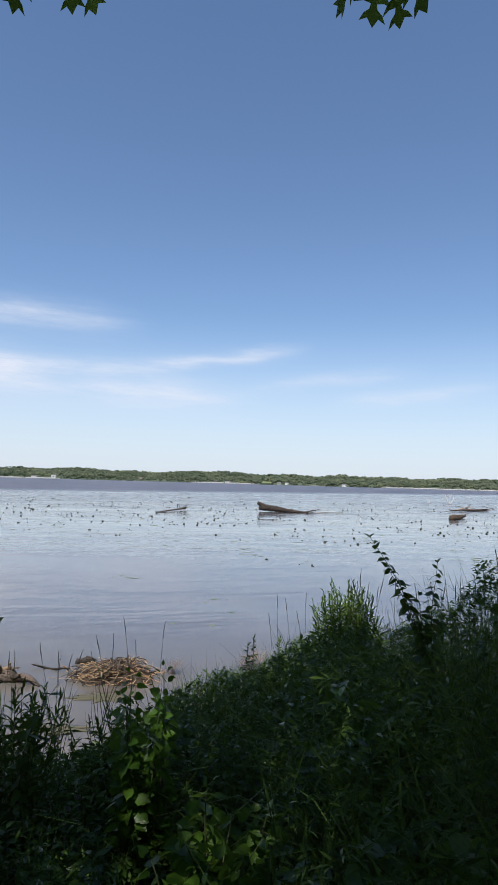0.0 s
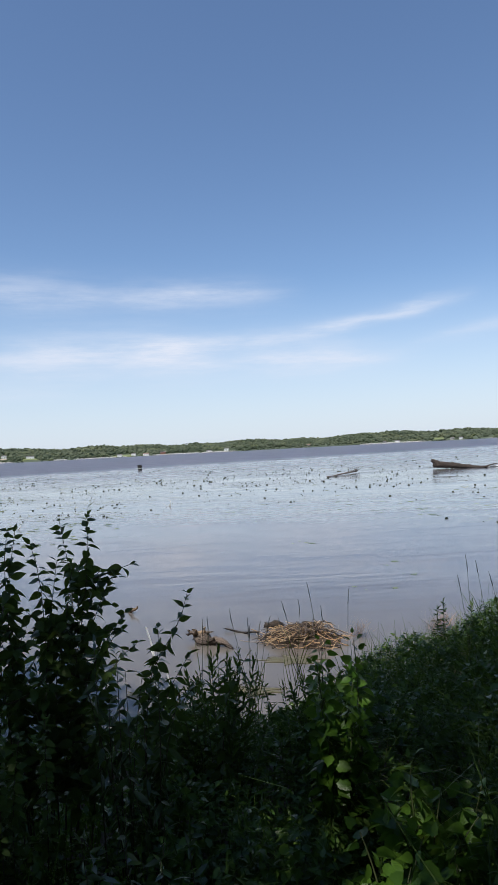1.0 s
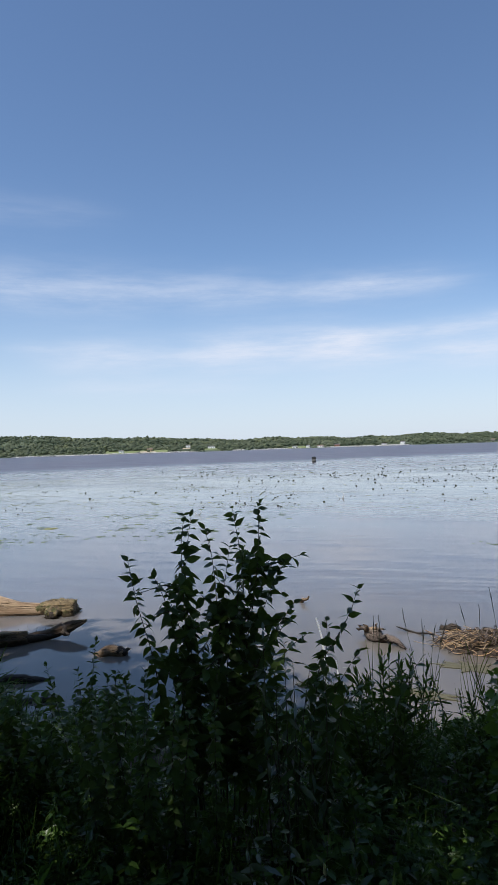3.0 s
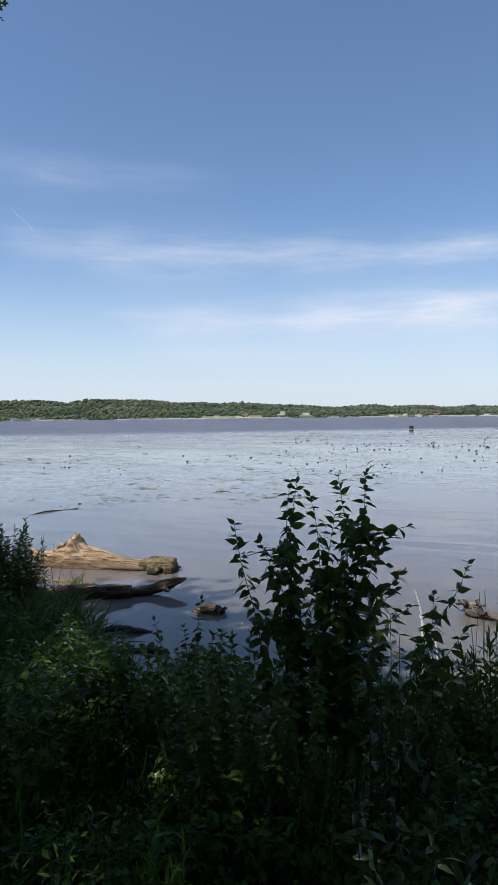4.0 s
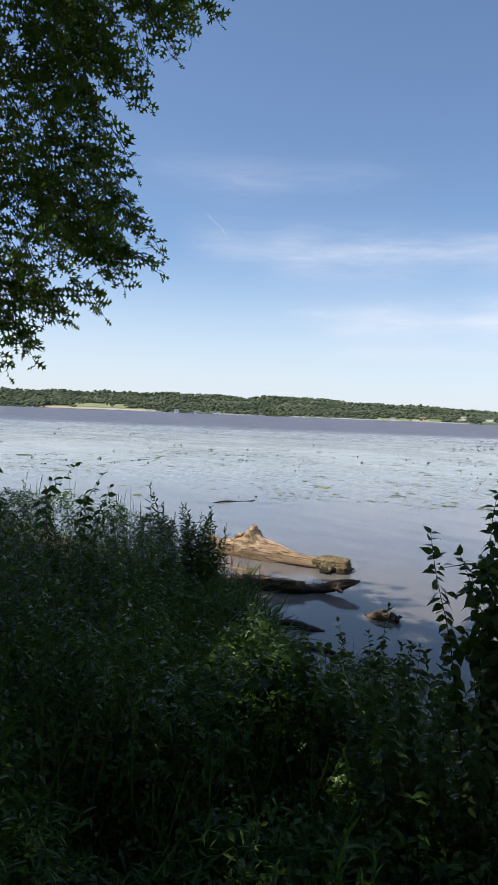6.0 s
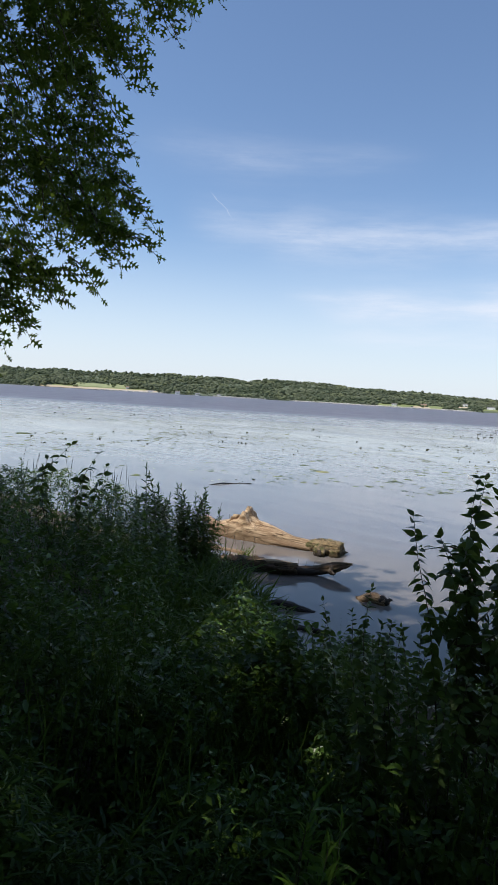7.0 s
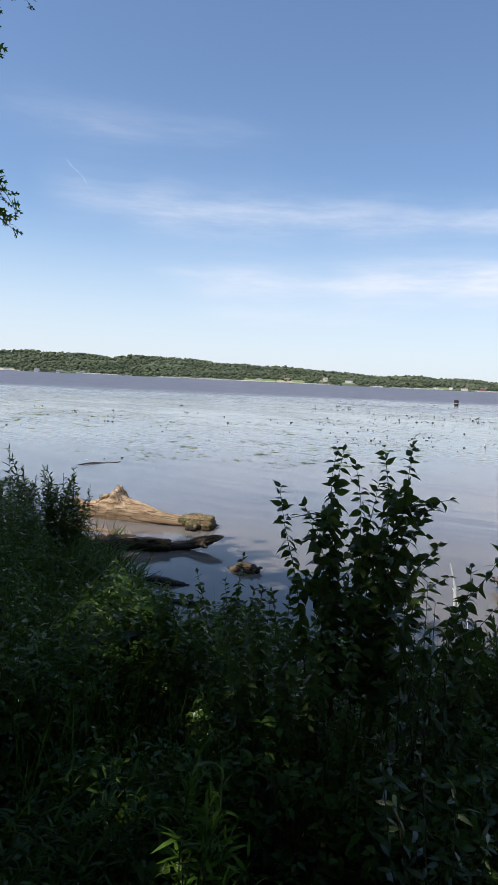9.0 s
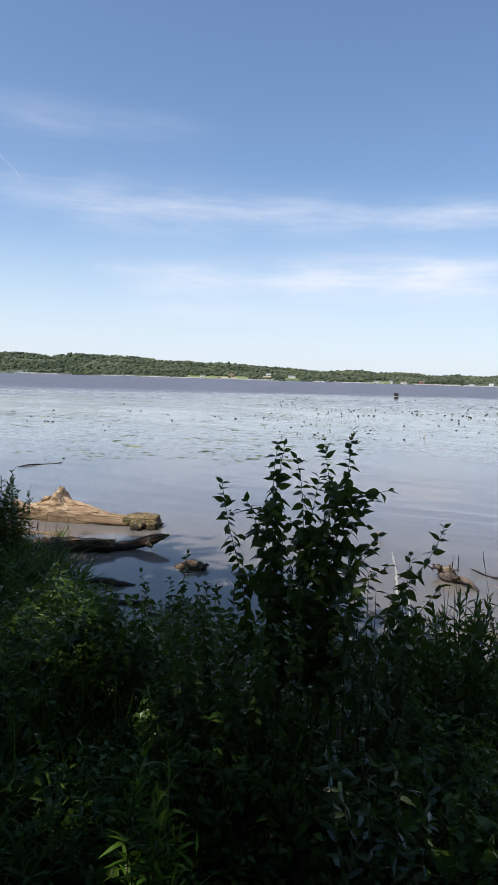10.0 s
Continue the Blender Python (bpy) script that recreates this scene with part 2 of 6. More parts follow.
M_OAK = leaf_material("oak_leaf", (0.050, 0.098, 0.020), (0.125, 0.195, 0.040), 0.56, 0.4)
# leaf of the unseen shading crown; passes green light into its shade
M_CROWN = leaf_material("sunlit_oak_leaf", (0.050, 0.085, 0.022), (0.110, 0.160, 0.040), 0.52, 0.45)
M_BUSH = leaf_material("bush_leaf", (0.085, 0.165, 0.024), (0.170, 0.270, 0.050), 0.4, 0.45)
M_PAD = leaf_material("lily_pad", (0.050, 0.070, 0.022), (0.180, 0.205, 0.062), 0.1, 0.5, (0.34, 0.30, 0.10), gloss=0.08)
M_LOTUS = leaf_material("lotus_leaf", (0.018, 0.024, 0.012), (0.045, 0.050, 0.024), 0.1, 0.5)
M_TWIG = material("green_brown_twig", plain((0.060, 0.048, 0.026), 0.4, 20))
M_STALK = material("green_stalk", plain((0.070, 0.085, 0.030), 0.3, 20))
M_SEED = material("seed_head", plain((0.19, 0.160, 0.120), 0.35, 40))
M_BARK = material("oak_bark", wood_build((0.13, 0.105, 0.08), (0.05, 0.04, 0.03)))
M_LOG = material("weathered_log", wood_build((0.62, 0.46, 0.30), (0.20, 0.115, 0.060), 0.06, 0.32))
M_MOSSY = material("mossy_log", wood_build((0.30, 0.22, 0.12), (0.07, 0.05, 0.028), 0.6))
M_DARKLOG = material("wet_dark_log", wood_build((0.11, 0.085, 0.065), (0.04, 0.03, 0.024)))
M_BLACKLOG = material("soaked_log", wood_build((0.075, 0.055, 0.042), (0.022, 0.016, 0.013)))
M_GREYLOG = material("grey_drift_log", wood_build((0.20, 0.155, 0.125), (0.08, 0.06, 0.05)))
M_BROWNLOG = material("split_brown_log", wood_build((0.17, 0.112, 0.070), (0.045, 0.029, 0.020), 0.25))
M_BLEACHED = material("bleached_snag", wood_build((0.82, 0.80, 0.76), (0.60, 0.57, 0.52)))
M_PLUME = material("white_plume", plain((0.84, 0.84, 0.82), 0.06, 40))
M_REED = material("dry_reed", plain((0.34, 0.24, 0.145), 0.5, 30))
M_STRAW = material("dry_grass", plain((0.50, 0.31, 0.16), 0.4, 30))
M_SCUM = material("floating_scum", plain((0.10, 0.09, 0.05), 0.5, 12, 0.6))
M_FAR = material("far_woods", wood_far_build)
M_PILE = material("dark_piling", plain((0.035, 0.032, 0.028), 0.4, 6))
M_PALEBAND = material("pale_band", plain((0.45, 0.43, 0.38), 0.2, 4))
M_WALL = material("white_siding", plain((0.78, 0.77, 0.74), 0.1, 0.4))
M_TAN = material("tan_siding", plain((0.50, 0.36, 0.20), 0.12, 0.4))
M_SIDING = material("grey_siding", plain((0.36, 0.35, 0.33), 0.15, 0.4))
M_BRICK = material("brick_wall", plain((0.34, 0.16, 0.11), 0.15, 0.4))
M_ROOF = material("grey_roof", plain((0.16, 0.15, 0.145), 0.2, 0.5))
M_REDROOF = material("red_roof", plain((0.25, 0.165, 0.125), 0.2, 0.5))
M_GLASS = material("dark_window", plain((0.03, 0.035, 0.04), 0.2, 1, 0.15))
M_SAND = material("sand", plain((0.40, 0.33, 0.23), 0.15, 0.05))
M_LAWN = material("mown_lawn", plain((0.17, 0.20, 0.075), 0.2, 0.05))
M_SCRUB = material("dry_scrub", plain((0.21, 0.235, 0.11), 0.5, 0.05))
M_STONE = material("pale_riprap", plain((0.48, 0.46, 0.43), 0.35, 0.3))


# ---------------------------------------------------------------- mesh helpers
rng = np.random.default_rng(7)


def mesh_of(name, verts, faces, mat, smooth=False):
    me = bpy.data.meshes.new(name)
    me.from_pydata(np.asarray(verts, float).tolist(), [], [list(map(int, f)) for f in faces])
    me.materials.append(mat)
    if smooth:
        me.polygons.foreach_set("use_smooth", [True] * len(me.polygons))
    me.update()
    return me


def thing(name, label, category, at=(0, 0, 0), group="", kind=""):
    ob = new(name)
    ob.empty_display_size = 0.1
    ob.location = at
    return tagged(ob, label, category, group, kind)


def part(name, me, parent, label="", at=None):
    """Links a mesh as one object under a thing or a part; the mesh is in world coordinates unless a pose is given."""
    ob = new(name, me)
    ob.parent = parent
    root = Vector((0, 0, 0))
    up = parent
    while up is not None:
        root += up.location
        up = up.parent
    ob.matrix_local = Matrix.Translation(-root) @ (at if at is not None else Matrix())
    if label:
        tagged(ob, label)
    return ob


def solid(name, verts, faces, mat, label, category, smooth=False, group="", kind=""):
    return tagged(new(name, mesh_of(name, verts, faces, mat, smooth)), label, category, group, kind)


def turns(along, roll):
    """Turns (N,3,3) whose y axis is 'along', rolled about it; x lies level before the roll."""
    y = along / np.linalg.norm(along, axis=1, keepdims=True)
    x = np.cross(y, np.array([0.0, 0, 1]) + 1e-4)
    x /= np.linalg.norm(x, axis=1, keepdims=True)
    z = np.cross(x, y)
    c, s = np.cos(roll)[:, None], np.sin(roll)[:, None]
    return np.stack([c * x + s * z, y, c * z - s * x], -1)


def sprinkle(shape, places, rot, size):
    """One array of verts and faces out of many copies of a shape (verts, faces)."""
    v, f = shape
    v = np.asarray(v, float)
    size = np.asarray(size, float)
    size = size[:, None] if size.ndim == 1 else size
    allv = np.einsum("nij,nkj->nki", rot, v[None] * size[:, None, :]) + places[:, None, :]
    k = len(v)
    allf = []
    for face in f:
        allf.append(np.asarray(face)[None] + k * np.arange(len(places))[:, None])
    faces = [row for block in allf for row in block.tolist()]
    return allv.reshape(-1, 3), faces


def merge(*chunks):
    verts, faces, n = [], [], 0
    for v, f in chunks:
        v = np.asarray(v, float)
        if len(v) == 0:
            continue
        verts.append(v)
        faces += [[i + n for i in face] for face in f]
        n += len(v)
    return np.concatenate(verts), faces


def tube(points, radii, sides=6, jitter=0.0, seed=0):
    """A closed tapered tube along points."""
    p = np.asarray(points, float)
    r = np.broadcast_to(np.asarray(radii, float), (len(p),))
    d = np.gradient(p, axis=0)
    d /= np.linalg.norm(d, axis=1, keepdims=True) + 1e-9
    ref = np.array([0.0, 0, 1]) if abs(d[:, 2]).mean() < 0.8 else np.array([1.0, 0, 0])
    x = np.cross(d, ref)
    x /= np.linalg.norm(x, axis=1, keepdims=True)
    y = np.cross(d, x)
    a = np.linspace(0, 2 * np.pi, sides, endpoint=False)
    w = 1 + jitter * np.random.default_rng(seed).normal(size=(len(p), sides))
    ring = p[:, None] + (r[:, None] * w)[..., None] * (np.cos(a)[None, :, None] * x[:, None] + np.sin(a)[None, :, None] * y[:, None])
    n = len(p)
    faces = [[i * sides + j, i * sides + (j + 1) % sides, (i + 1) * sides + (j + 1) % sides, (i + 1) * sides + j] for i in range(n - 1) for j in range(sides)]
    faces += [list(range(sides))[::-1], [(n - 1) * sides + j for j in range(sides)]]
    return ring.reshape(-1, 3), faces


def bow(a, b, sag=(0, 0, 0), n=8):
    a, b, sag = (np.asarray(q, float) for q in (a, b, sag))
    t = np.linspace(0, 1, n)[:, None]
    return a + (b - a) * t + sag * 4 * t * (1 - t)


def through_points(points, n=14):
    """A smooth line of n places through a few points, given from the tip down."""
    p = np.asarray(points, float)[::-1]
    run = np.concatenate([[0], np.cumsum(np.linalg.norm(np.diff(p, axis=0), axis=1))])
    t = np.linspace(0, run[-1], n)
    q = np.stack([np.interp(t, run, p[:, i]) for i in range(3)], -1)
    q[1:-1] = 0.25 * q[:-2] + 0.5 * q[1:-1] + 0.25 * q[2:]
    return q


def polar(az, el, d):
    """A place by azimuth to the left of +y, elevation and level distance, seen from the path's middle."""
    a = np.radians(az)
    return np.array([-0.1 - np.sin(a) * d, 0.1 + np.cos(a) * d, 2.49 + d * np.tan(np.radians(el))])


# leaf shapes: y along the blade, unit length
def ovate_shape(outline, fold=0.16, droop=0.20):
    """A leaf with a rounded edge from its half widths along the blade, folded along the rib and drooping at the tip."""
    v, f = [(0, 0, 0)], []
    for y, w in outline:
        z = -droop * y * y
        v += [(-w, y, z + fold * w), (0, y, z), (w, y, z + fold * w)]
    v.append((0, 1, -droop - 0.03))
    n_, tip_ = len(outline), len(v) - 1
    f += [(0, 2, 1), (0, 3, 2)]
    for i in range(n_ - 1):
        k = 1 + 3 * i
        f += [(k, k + 1, k + 4, k + 3), (k + 1, k + 2, k + 5, k + 4)]
    k = 1 + 3 * (n_ - 1)
    return v, f + [(k, k + 1, tip_), (k + 1, k + 2, tip_)]


OVATE = ovate_shape([(0.07, 0.10), (0.20, 0.235), (0.36, 0.275), (0.54, 0.235), (0.72, 0.145), (0.87, 0.055)])
SMALL = ([(0, 0, 0), (-0.25, 0.45, 0.05), (0, 0.5, -0.03), (0.25, 0.45, 0.05), (0, 1, -0.15)], [(0, 2, 1), (0, 3, 2), (1, 2, 4), (2, 3, 4)])
ROUND = ([(0, 0, 0), (-0.21, 0.22, 0.05), (-0.25, 0.52, 0.04), (0, 1, -0.16), (0.25, 0.52, 0.04), (0.21, 0.22, 0.05), (0, 0.48, -0.03)], [(0, 6, 1), (1, 6, 2), (2, 6, 3), (3, 6, 4), (4, 6, 5), (5, 6, 0)])
LANCE = ([(0, 0, 0), (-0.075, 0.3, 0.02), (0, 0.32, -0.01), (0.075, 0.3, 0.02), (-0.06, 0.65, -0.03), (0.06, 0.65, -0.03), (0, 1, -0.16)],
         [(0, 2, 1), (0, 3, 2), (1, 2, 4), (2, 3, 5), (2, 5, 6, 4)])
BLADE = ([(-0.016, 0, 0), (0.016, 0, 0), (-0.014, 0.35, 0.0), (0.014, 0.35, 0.0), (-0.010, 0.7, -0.06), (0.010, 0.7, -0.06), (0, 1, -0.20)],
         [(0, 1, 3, 2), (2, 3, 5, 4), (4, 5, 6)])
LOBED = ([(0, 0, 0), (-0.30, -0.06, 0.04), (-0.47, 0.26, 0.06), (-0.37, 0.45, 0.03), (-0.31, 0.66, 0.0), (-0.17, 0.78, -0.02), (0, 1.0, -0.12), (0.17, 0.78, -0.02), (0.31, 0.66, 0.0), (0.37, 0.45, 0.03), (0.47, 0.26, 0.06), (0.30, -0.06, 0.04), (0, 0.4, -0.04)],
         [(0, 12, 1), (1, 12, 2), (2, 12, 3), (3, 12, 4), (4, 12, 5), (5, 12, 6), (6, 12, 7), (7, 12, 8), (8, 12, 9), (9, 12, 10), (10, 12, 11), (11, 12, 0)])


def oak_shape():
    """A pin-oak leaf: narrow middle with three pairs of long pointed lobes and deep round gaps."""
    side = [(0.03, 0.0), (0.035, 0.16), (0.13, 0.15), (0.24, 0.24), (0.13, 0.25), (0.055, 0.31), (0.07, 0.40), (0.22, 0.45), (0.40, 0.61), (0.20, 0.57), (0.06, 0.60), (0.08, 0.69), (0.18, 0.76), (0.26, 0.90), (0.11, 0.84), (0.0, 1.0)]
    v = [(x, y, 0.35 * x * x - 0.10 * y * y) for x, y in side] + [(-x, y, 0.35 * x * x - 0.10 * y * y) for x, y in side[:-1]]
    n = len(side)
    right, left, tip = list(range(n - 1)), list(range(n, 2 * n - 1)), n - 1
    f = []
    strip = [0, 1, 5, 6, 10, 11]
    for a, b in zip(strip, strip[1:]):
        f.append((left[a], right[a], right[b], left[b]))
    for k in ((1, 2, 3, 4, 5), (6, 7, 8, 9, 10), (11, 12, 13, 14)):
        f.append(tuple(right[i] for i in k))
        f.append(tuple(left[i] for i in k)[::-1])
    f.append((left[11], right[11], right[14], tip, left[14]))
    return v, f


OAK = oak_shape()


def leaf_mesh(name, shape, mat):
    return mesh_of(name, shape[0], shape[1], mat, True)


def stem_leaves(path, n, length, start=0.2, pairs=True, rise=25, turn=0.0, spread=0.25, r=None, roll=None):
    """Leaves along a stem in crossed pairs: places, turns and sizes. They grow smaller to the tip."""
    r = r or rng
    p = np.asarray(path)
    t = np.linspace(start, 1.0, n)
    k = t * (len(p) - 1)
    i = np.minimum(k.astype(int), len(p) - 2)
    place = p[i] + (p[i + 1] - p[i]) * (k - i)[:, None]
    d = p[i + 1] - p[i]
    d /= np.linalg.norm(d, axis=1, keepdims=True)
    places, along, size = [], [], []
    for j in range(n):
        for s in ((0, math.pi) if pairs else (0,)):
            a = turn + s + (j % 2) * (math.pi / 2 if pairs else 0) + (0 if pairs else j * 2.4) + r.normal(0, spread)
            up = radians(rise + r.normal(0, 18) + 55 * max(0.0, t[j] - 0.85) / 0.15)
            out = np.array([math.cos(a) * math.cos(up), math.sin(a) * math.cos(up), 0]) + d[j] * math.sin(up)
            places.append(place[j])
            along.append(out)
            size.append(length * (1.0 - 0.4 * max(0.0, t[j] - 0.85) / 0.15) * r.uniform(0.72, 1.12))
    along = np.array(along)
    rolls = r.normal(0, roll, len(along)) if roll else r.uniform(0.3, 1.1, len(along)) * r.choice([-1, 1], len(along))
    return np.array(places), turns(along, rolls), np.array(size)


# ---------------------------------------------------------------- ground, lake and far shore
SHORE = [(-400, -60), (-60, -6), (-30, 1.5), (-19, 3.2), (-13.5, 4.2), (-10, 4.9), (-8.4, 4.9), (-7.0, 4.75), (-6, 4.4), (-5.3, 4.0), (-4.6, 3.9), (-3.6, 4.5), (-2.6, 5.1), (-1.6, 5.6), (-0.8, 6.5), (0.2, 8.0), (1.5, 8.8), (3, 9.4), (6, 10), (10, 10.5), (20, 12), (60, 16), (400, 40)]


def ground_height(x, y):
    """Bank, lake bed and the far wooded hills, in one height."""
    x, y = np.asarray(x, float), np.asarray(y, float)
    s = (np.interp(x, [p[0] for p in SHORE], [p[1] for p in SHORE]) - y) * 0.85
    bank = 0.06 * np.clip(s / 0.3, 0, 1) + 0.86 * np.clip(s / 6.4, 0, 1) ** 1.1 + 0.012 * np.clip(s - 7, 0, 60)
    bed = np.clip(0.28 * s, -1.6, 0)
    near = np.where(s > 0, bank, bed)
    r, az = np.hypot(x, y), np.degrees(np.arctan2(-x, y))
    inland = np.clip((r - far_shore(az)) / 1.0, 0, None)
    hill = 6.0 * np.clip(inland / 45, 0, 1) + np.clip((inland - 40) / 320, 0, 1) ** 1.1 * (far_top(az) * 1.22 - 15)
    return np.where((inland > 0) & (y > 200), hill, near)


def far_shore(az):
    return 1500 + 10 * np.sin(np.radians(az) * 9) + 6 * np.sin(np.radians(az) * 23)


def far_top(az):
    """Height of the far tree tops."""
    return np.interp(az, [-60, -21, -10, 0, 10, 22, 30, 36, 43, 50, 57, 65, 74, 90], [26, 27, 27, 29, 27, 27, 30, 36, 43, 51, 49, 48, 42, 40]) + 1.6 * np.sin(np.radians(az) * 31) + 1.2 * np.sin(np.radians(az) * 77)


rings = np.concatenate([np.linspace(0.3, 14, 70), np.geomspace(14.6, 1400, 42), np.linspace(1440, 1960, 40), np.geomspace(2050, 4200, 8)])
spokes = 420
ang = np.linspace(0, 2 * np.pi, spokes, endpoint=False)
gx, gy = np.outer(rings, -np.sin(ang)), np.outer(rings, np.cos(ang))
gz = ground_height(gx, gy)
bumps = np.array([[noise.noise((a * 1.7, b * 1.7, 0)) * 0.05 for a, b in zip(ra, rb)] for ra, rb in zip(gx[:70], gy[:70])])
gz[:70] += bumps * (gz[:70] > 0.05)
gv = np.concatenate([[[0, 0, float(ground_height(0, 0))]], np.stack([gx, gy, gz], -1).reshape(-1, 3)])
gf = [[0, 1 + j, 1 + (j + 1) % spokes] for j in range(spokes)]
for i in range(len(rings) - 1):
    a, b = 1 + i * spokes, 1 + (i + 1) * spokes
    gf += [[a + j, b + j, b + (j + 1) % spokes, a + (j + 1) % spokes] for j in range(spokes)]
solid("ground", gv, gf, M_SOIL, "brown earth bank running down into the lake, with far wooded hills", "ground", True, kind="structure")

wr = np.concatenate([[0.5, 3, 6, 10, 16, 25, 40, 70, 120], np.geomspace(200, 1700, 8)])
wa = np.linspace(0, 2 * np.pi, 96, endpoint=False)
wv = np.concatenate([[[0, 0, 0]], np.stack([np.outer(wr, -np.sin(wa)), np.outer(wr, np.cos(wa)), np.zeros((len(wr), 96))], -1).reshape(-1, 3)])
wf = [[0, 1 + j, 1 + (j + 1) % 96] for j in range(96)]
for i in range(len(wr) - 1):
    a, b = 1 + i * 96, 1 + (i + 1) * 96
    wf += [[a + j, b + j, b + (j + 1) % 96, a + (j + 1) % 96] for j in range(96)]
solid("water", wv, wf, M_WATER, "wide calm grey-brown lake water with faint ripples", "lake", True, kind="structure")

# far woods: crowns of several uneven clumps
bm = bmesh.new()
bmesh.ops.create_icosphere(bm, subdivisions=1, radius=1.0)
ICO = ([tuple(v.co) for v in bm.verts], [tuple(v.index for v in f.verts) for f in bm.faces])
bm.free()
HOUSE_AZ = [61.2, 63.6, 26.4, 25.2, 24.1, 22.6, 18.5, 16.9, 9.5, 2.8, 1.7, -2.9, -3.6, -8.7, 57.5, 59.4, -12.5, 41.9]
CLEARINGS = [(h, 0.75, -20, 26) for h in HOUSE_AZ] + [(-1.7, 0.9, 20, 70), (70, 5.0, 5, 46), (65.6, 5.0, 4, 44), (67.7, 4.4, 20, 125), (42.0, 2.6, -10, 46), (39.4, 3.2, -10, 52), (36.1, 1.0, 20, 110), (33.8, 1.4, -10, 75), (26, 1.6, 4, 40), (61.6, 0.8, -10, 20)]
places = []
for row, count in ((0, 700), (1, 15500)):
    azs = rng.uniform(-32, 80, count)
    back = rng.uniform(2, 10, count) if row == 0 else 10 + 370 * rng.random(count) ** 0.9
    rr = far_shore(azs) + back
    keep = np.ones(count, bool)
    for ca, cw, c0, c1 in CLEARINGS:
        keep &= ~((abs(azs - ca) < cw * 0.5) & (back > c0 - 8) & (back < c1) & (rng.random(count) > 0.07))
    azs, rr = azs[keep], rr[keep]
    x, y = -rr * np.sin(np.radians(azs)), rr * np.cos(np.radians(azs))
    stand_ = 0.8 + 0.5 * np.array([noise.noise((a_ * 0.012, b_ * 0.012, 1.0)) for a_, b_ in zip(x, y)])
    tall = (4.2 if row == 0 else 7.8) * stand_ * np.exp(rng.normal(0, 0.34, len(azs)).clip(-0.8, 0.4))
    places.append(np.stack([x, y, ground_height(x, y), tall], -1))
trees = np.concatenate(places)
chunks_p, chunks_s = [], []
for k in range(2):
    n = len(trees)
    body = k == 0
    off = rng.normal(0, 0.10 if body else 0.36, (n, 3)) * trees[:, 3:4] * [1, 1, 0.3]
    chunks_p.append(trees[:, :3] + off + np.stack([np.zeros(n), np.zeros(n), trees[:, 3] * (0.34 if body else 0.54)], -1))
    wide_ = (0.46, 0.74) if body else (0.22, 0.50)
    chunks_s.append(np.stack([trees[:, 3] * rng.uniform(*wide_, n), trees[:, 3] * rng.uniform(*wide_, n), trees[:, 3] * rng.uniform(0.30 if body else 0.20, 0.40 if body else 0.30, n)], -1))
P, S = np.concatenate(chunks_p), np.concatenate(chunks_s)
R = turns(rng.normal(size=(len(P), 3)) * [1, 1, 0.15], rng.uniform(-0.3, 0.3, len(P)))
fv, ff = sprinkle(ICO, P, R, S)
fv += rng.normal(0, 0.20, fv.shape)
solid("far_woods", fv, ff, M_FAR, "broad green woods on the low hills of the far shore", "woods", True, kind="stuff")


def shore_patch(name, az0, az1, d0, d1, mat, label, category, lift=0.5):
    n = max(3, int(abs(az1 - az0) * 6))
    v, f = [], []
    for i in range(n + 1):
        a = az0 + (az1 - az0) * i / n
        for d in np.linspace(d0, d1, 4):
            r = far_shore(a) + d
            x, y = -r * math.sin(radians(a)), r * math.cos(radians(a))
            v.append((x, y, float(ground_height(x, y)) + lift + 0.1 * math.sin(7 * i)))
    for i in range(n):
        for j in range(3):
            f.append((4 * i + j, 4 * i + j + 1, 4 * i + j + 5, 4 * i + j + 4))
    return solid(name, v, f, mat, label, category, kind="structure")


shore_patch("beach", 73, 63, 1, 32, M_SAND, "pale sandy beach on the far shore", "beach")
shore_patch("lawn", 72, 64, 33, 48, M_LAWN, "mown grass above the far beach", "lawn")
shore_patch("lawn", 70, 65.4, 50, 120, M_SCRUB, "pale green scrub on the slope above the far beach", "scrub")
shore_patch("lawn", 43.4, 37.4, 3, 58, M_LAWN, "mown lawn sloping to the far shore", "lawn")
shore_patch("bank", 40.3, 38.9, 12, 34, M_SAND, "bare tan bank below a far house", "bank", 0.9)
shore_patch("bank", 36.5, 35.8, 50, 96, M_SAND, "bare tan bank below a far house", "bank", 0.9)
shore_patch("lawn", -1.2, -2.2, 20, 70, M_LAWN, "pale sloping field between far trees", "field")
shore_patch("lawn", 34.6, 33.0, 28, 75, M_LAWN, "pale field on the far hillside", "field")
shore_patch("lawn", 27, 25.2, 3, 38, M_LAWN, "mown lawn by far houses", "lawn")
n = 6200
a = -28 + 108 * rng.random(n)
r = far_shore(a) + rng.uniform(-2.5, 2.5, n)
keep = (np.sin(np.radians(a) * 40) + np.sin(np.radians(a) * 17 + 1) + rng.normal(0, 0.25, n) > np.where(((a > 31) & (a < 58)) | (a < -11.5) | ((a > 16) & (a < 22)), -1.1, 0.5))
a, r = a[keep], r[keep]
rp = np.stack([-r * np.sin(np.radians(a)), r * np.cos(np.radians(a)), rng.uniform(0.1, 1.1, len(a))], -1)
rv, rf = sprinkle(ICO, rp, turns(rng.normal(size=(len(a), 3)), rng.uniform(0, 6, len(a))), rng.uniform(0.5, 1.5, (len(a), 3)) * [1.8, 1.8, 1.0])
solid("shore_stones", rv, rf, M_STONE, "pale stones along the far waterline", "stones", kind="stuff")


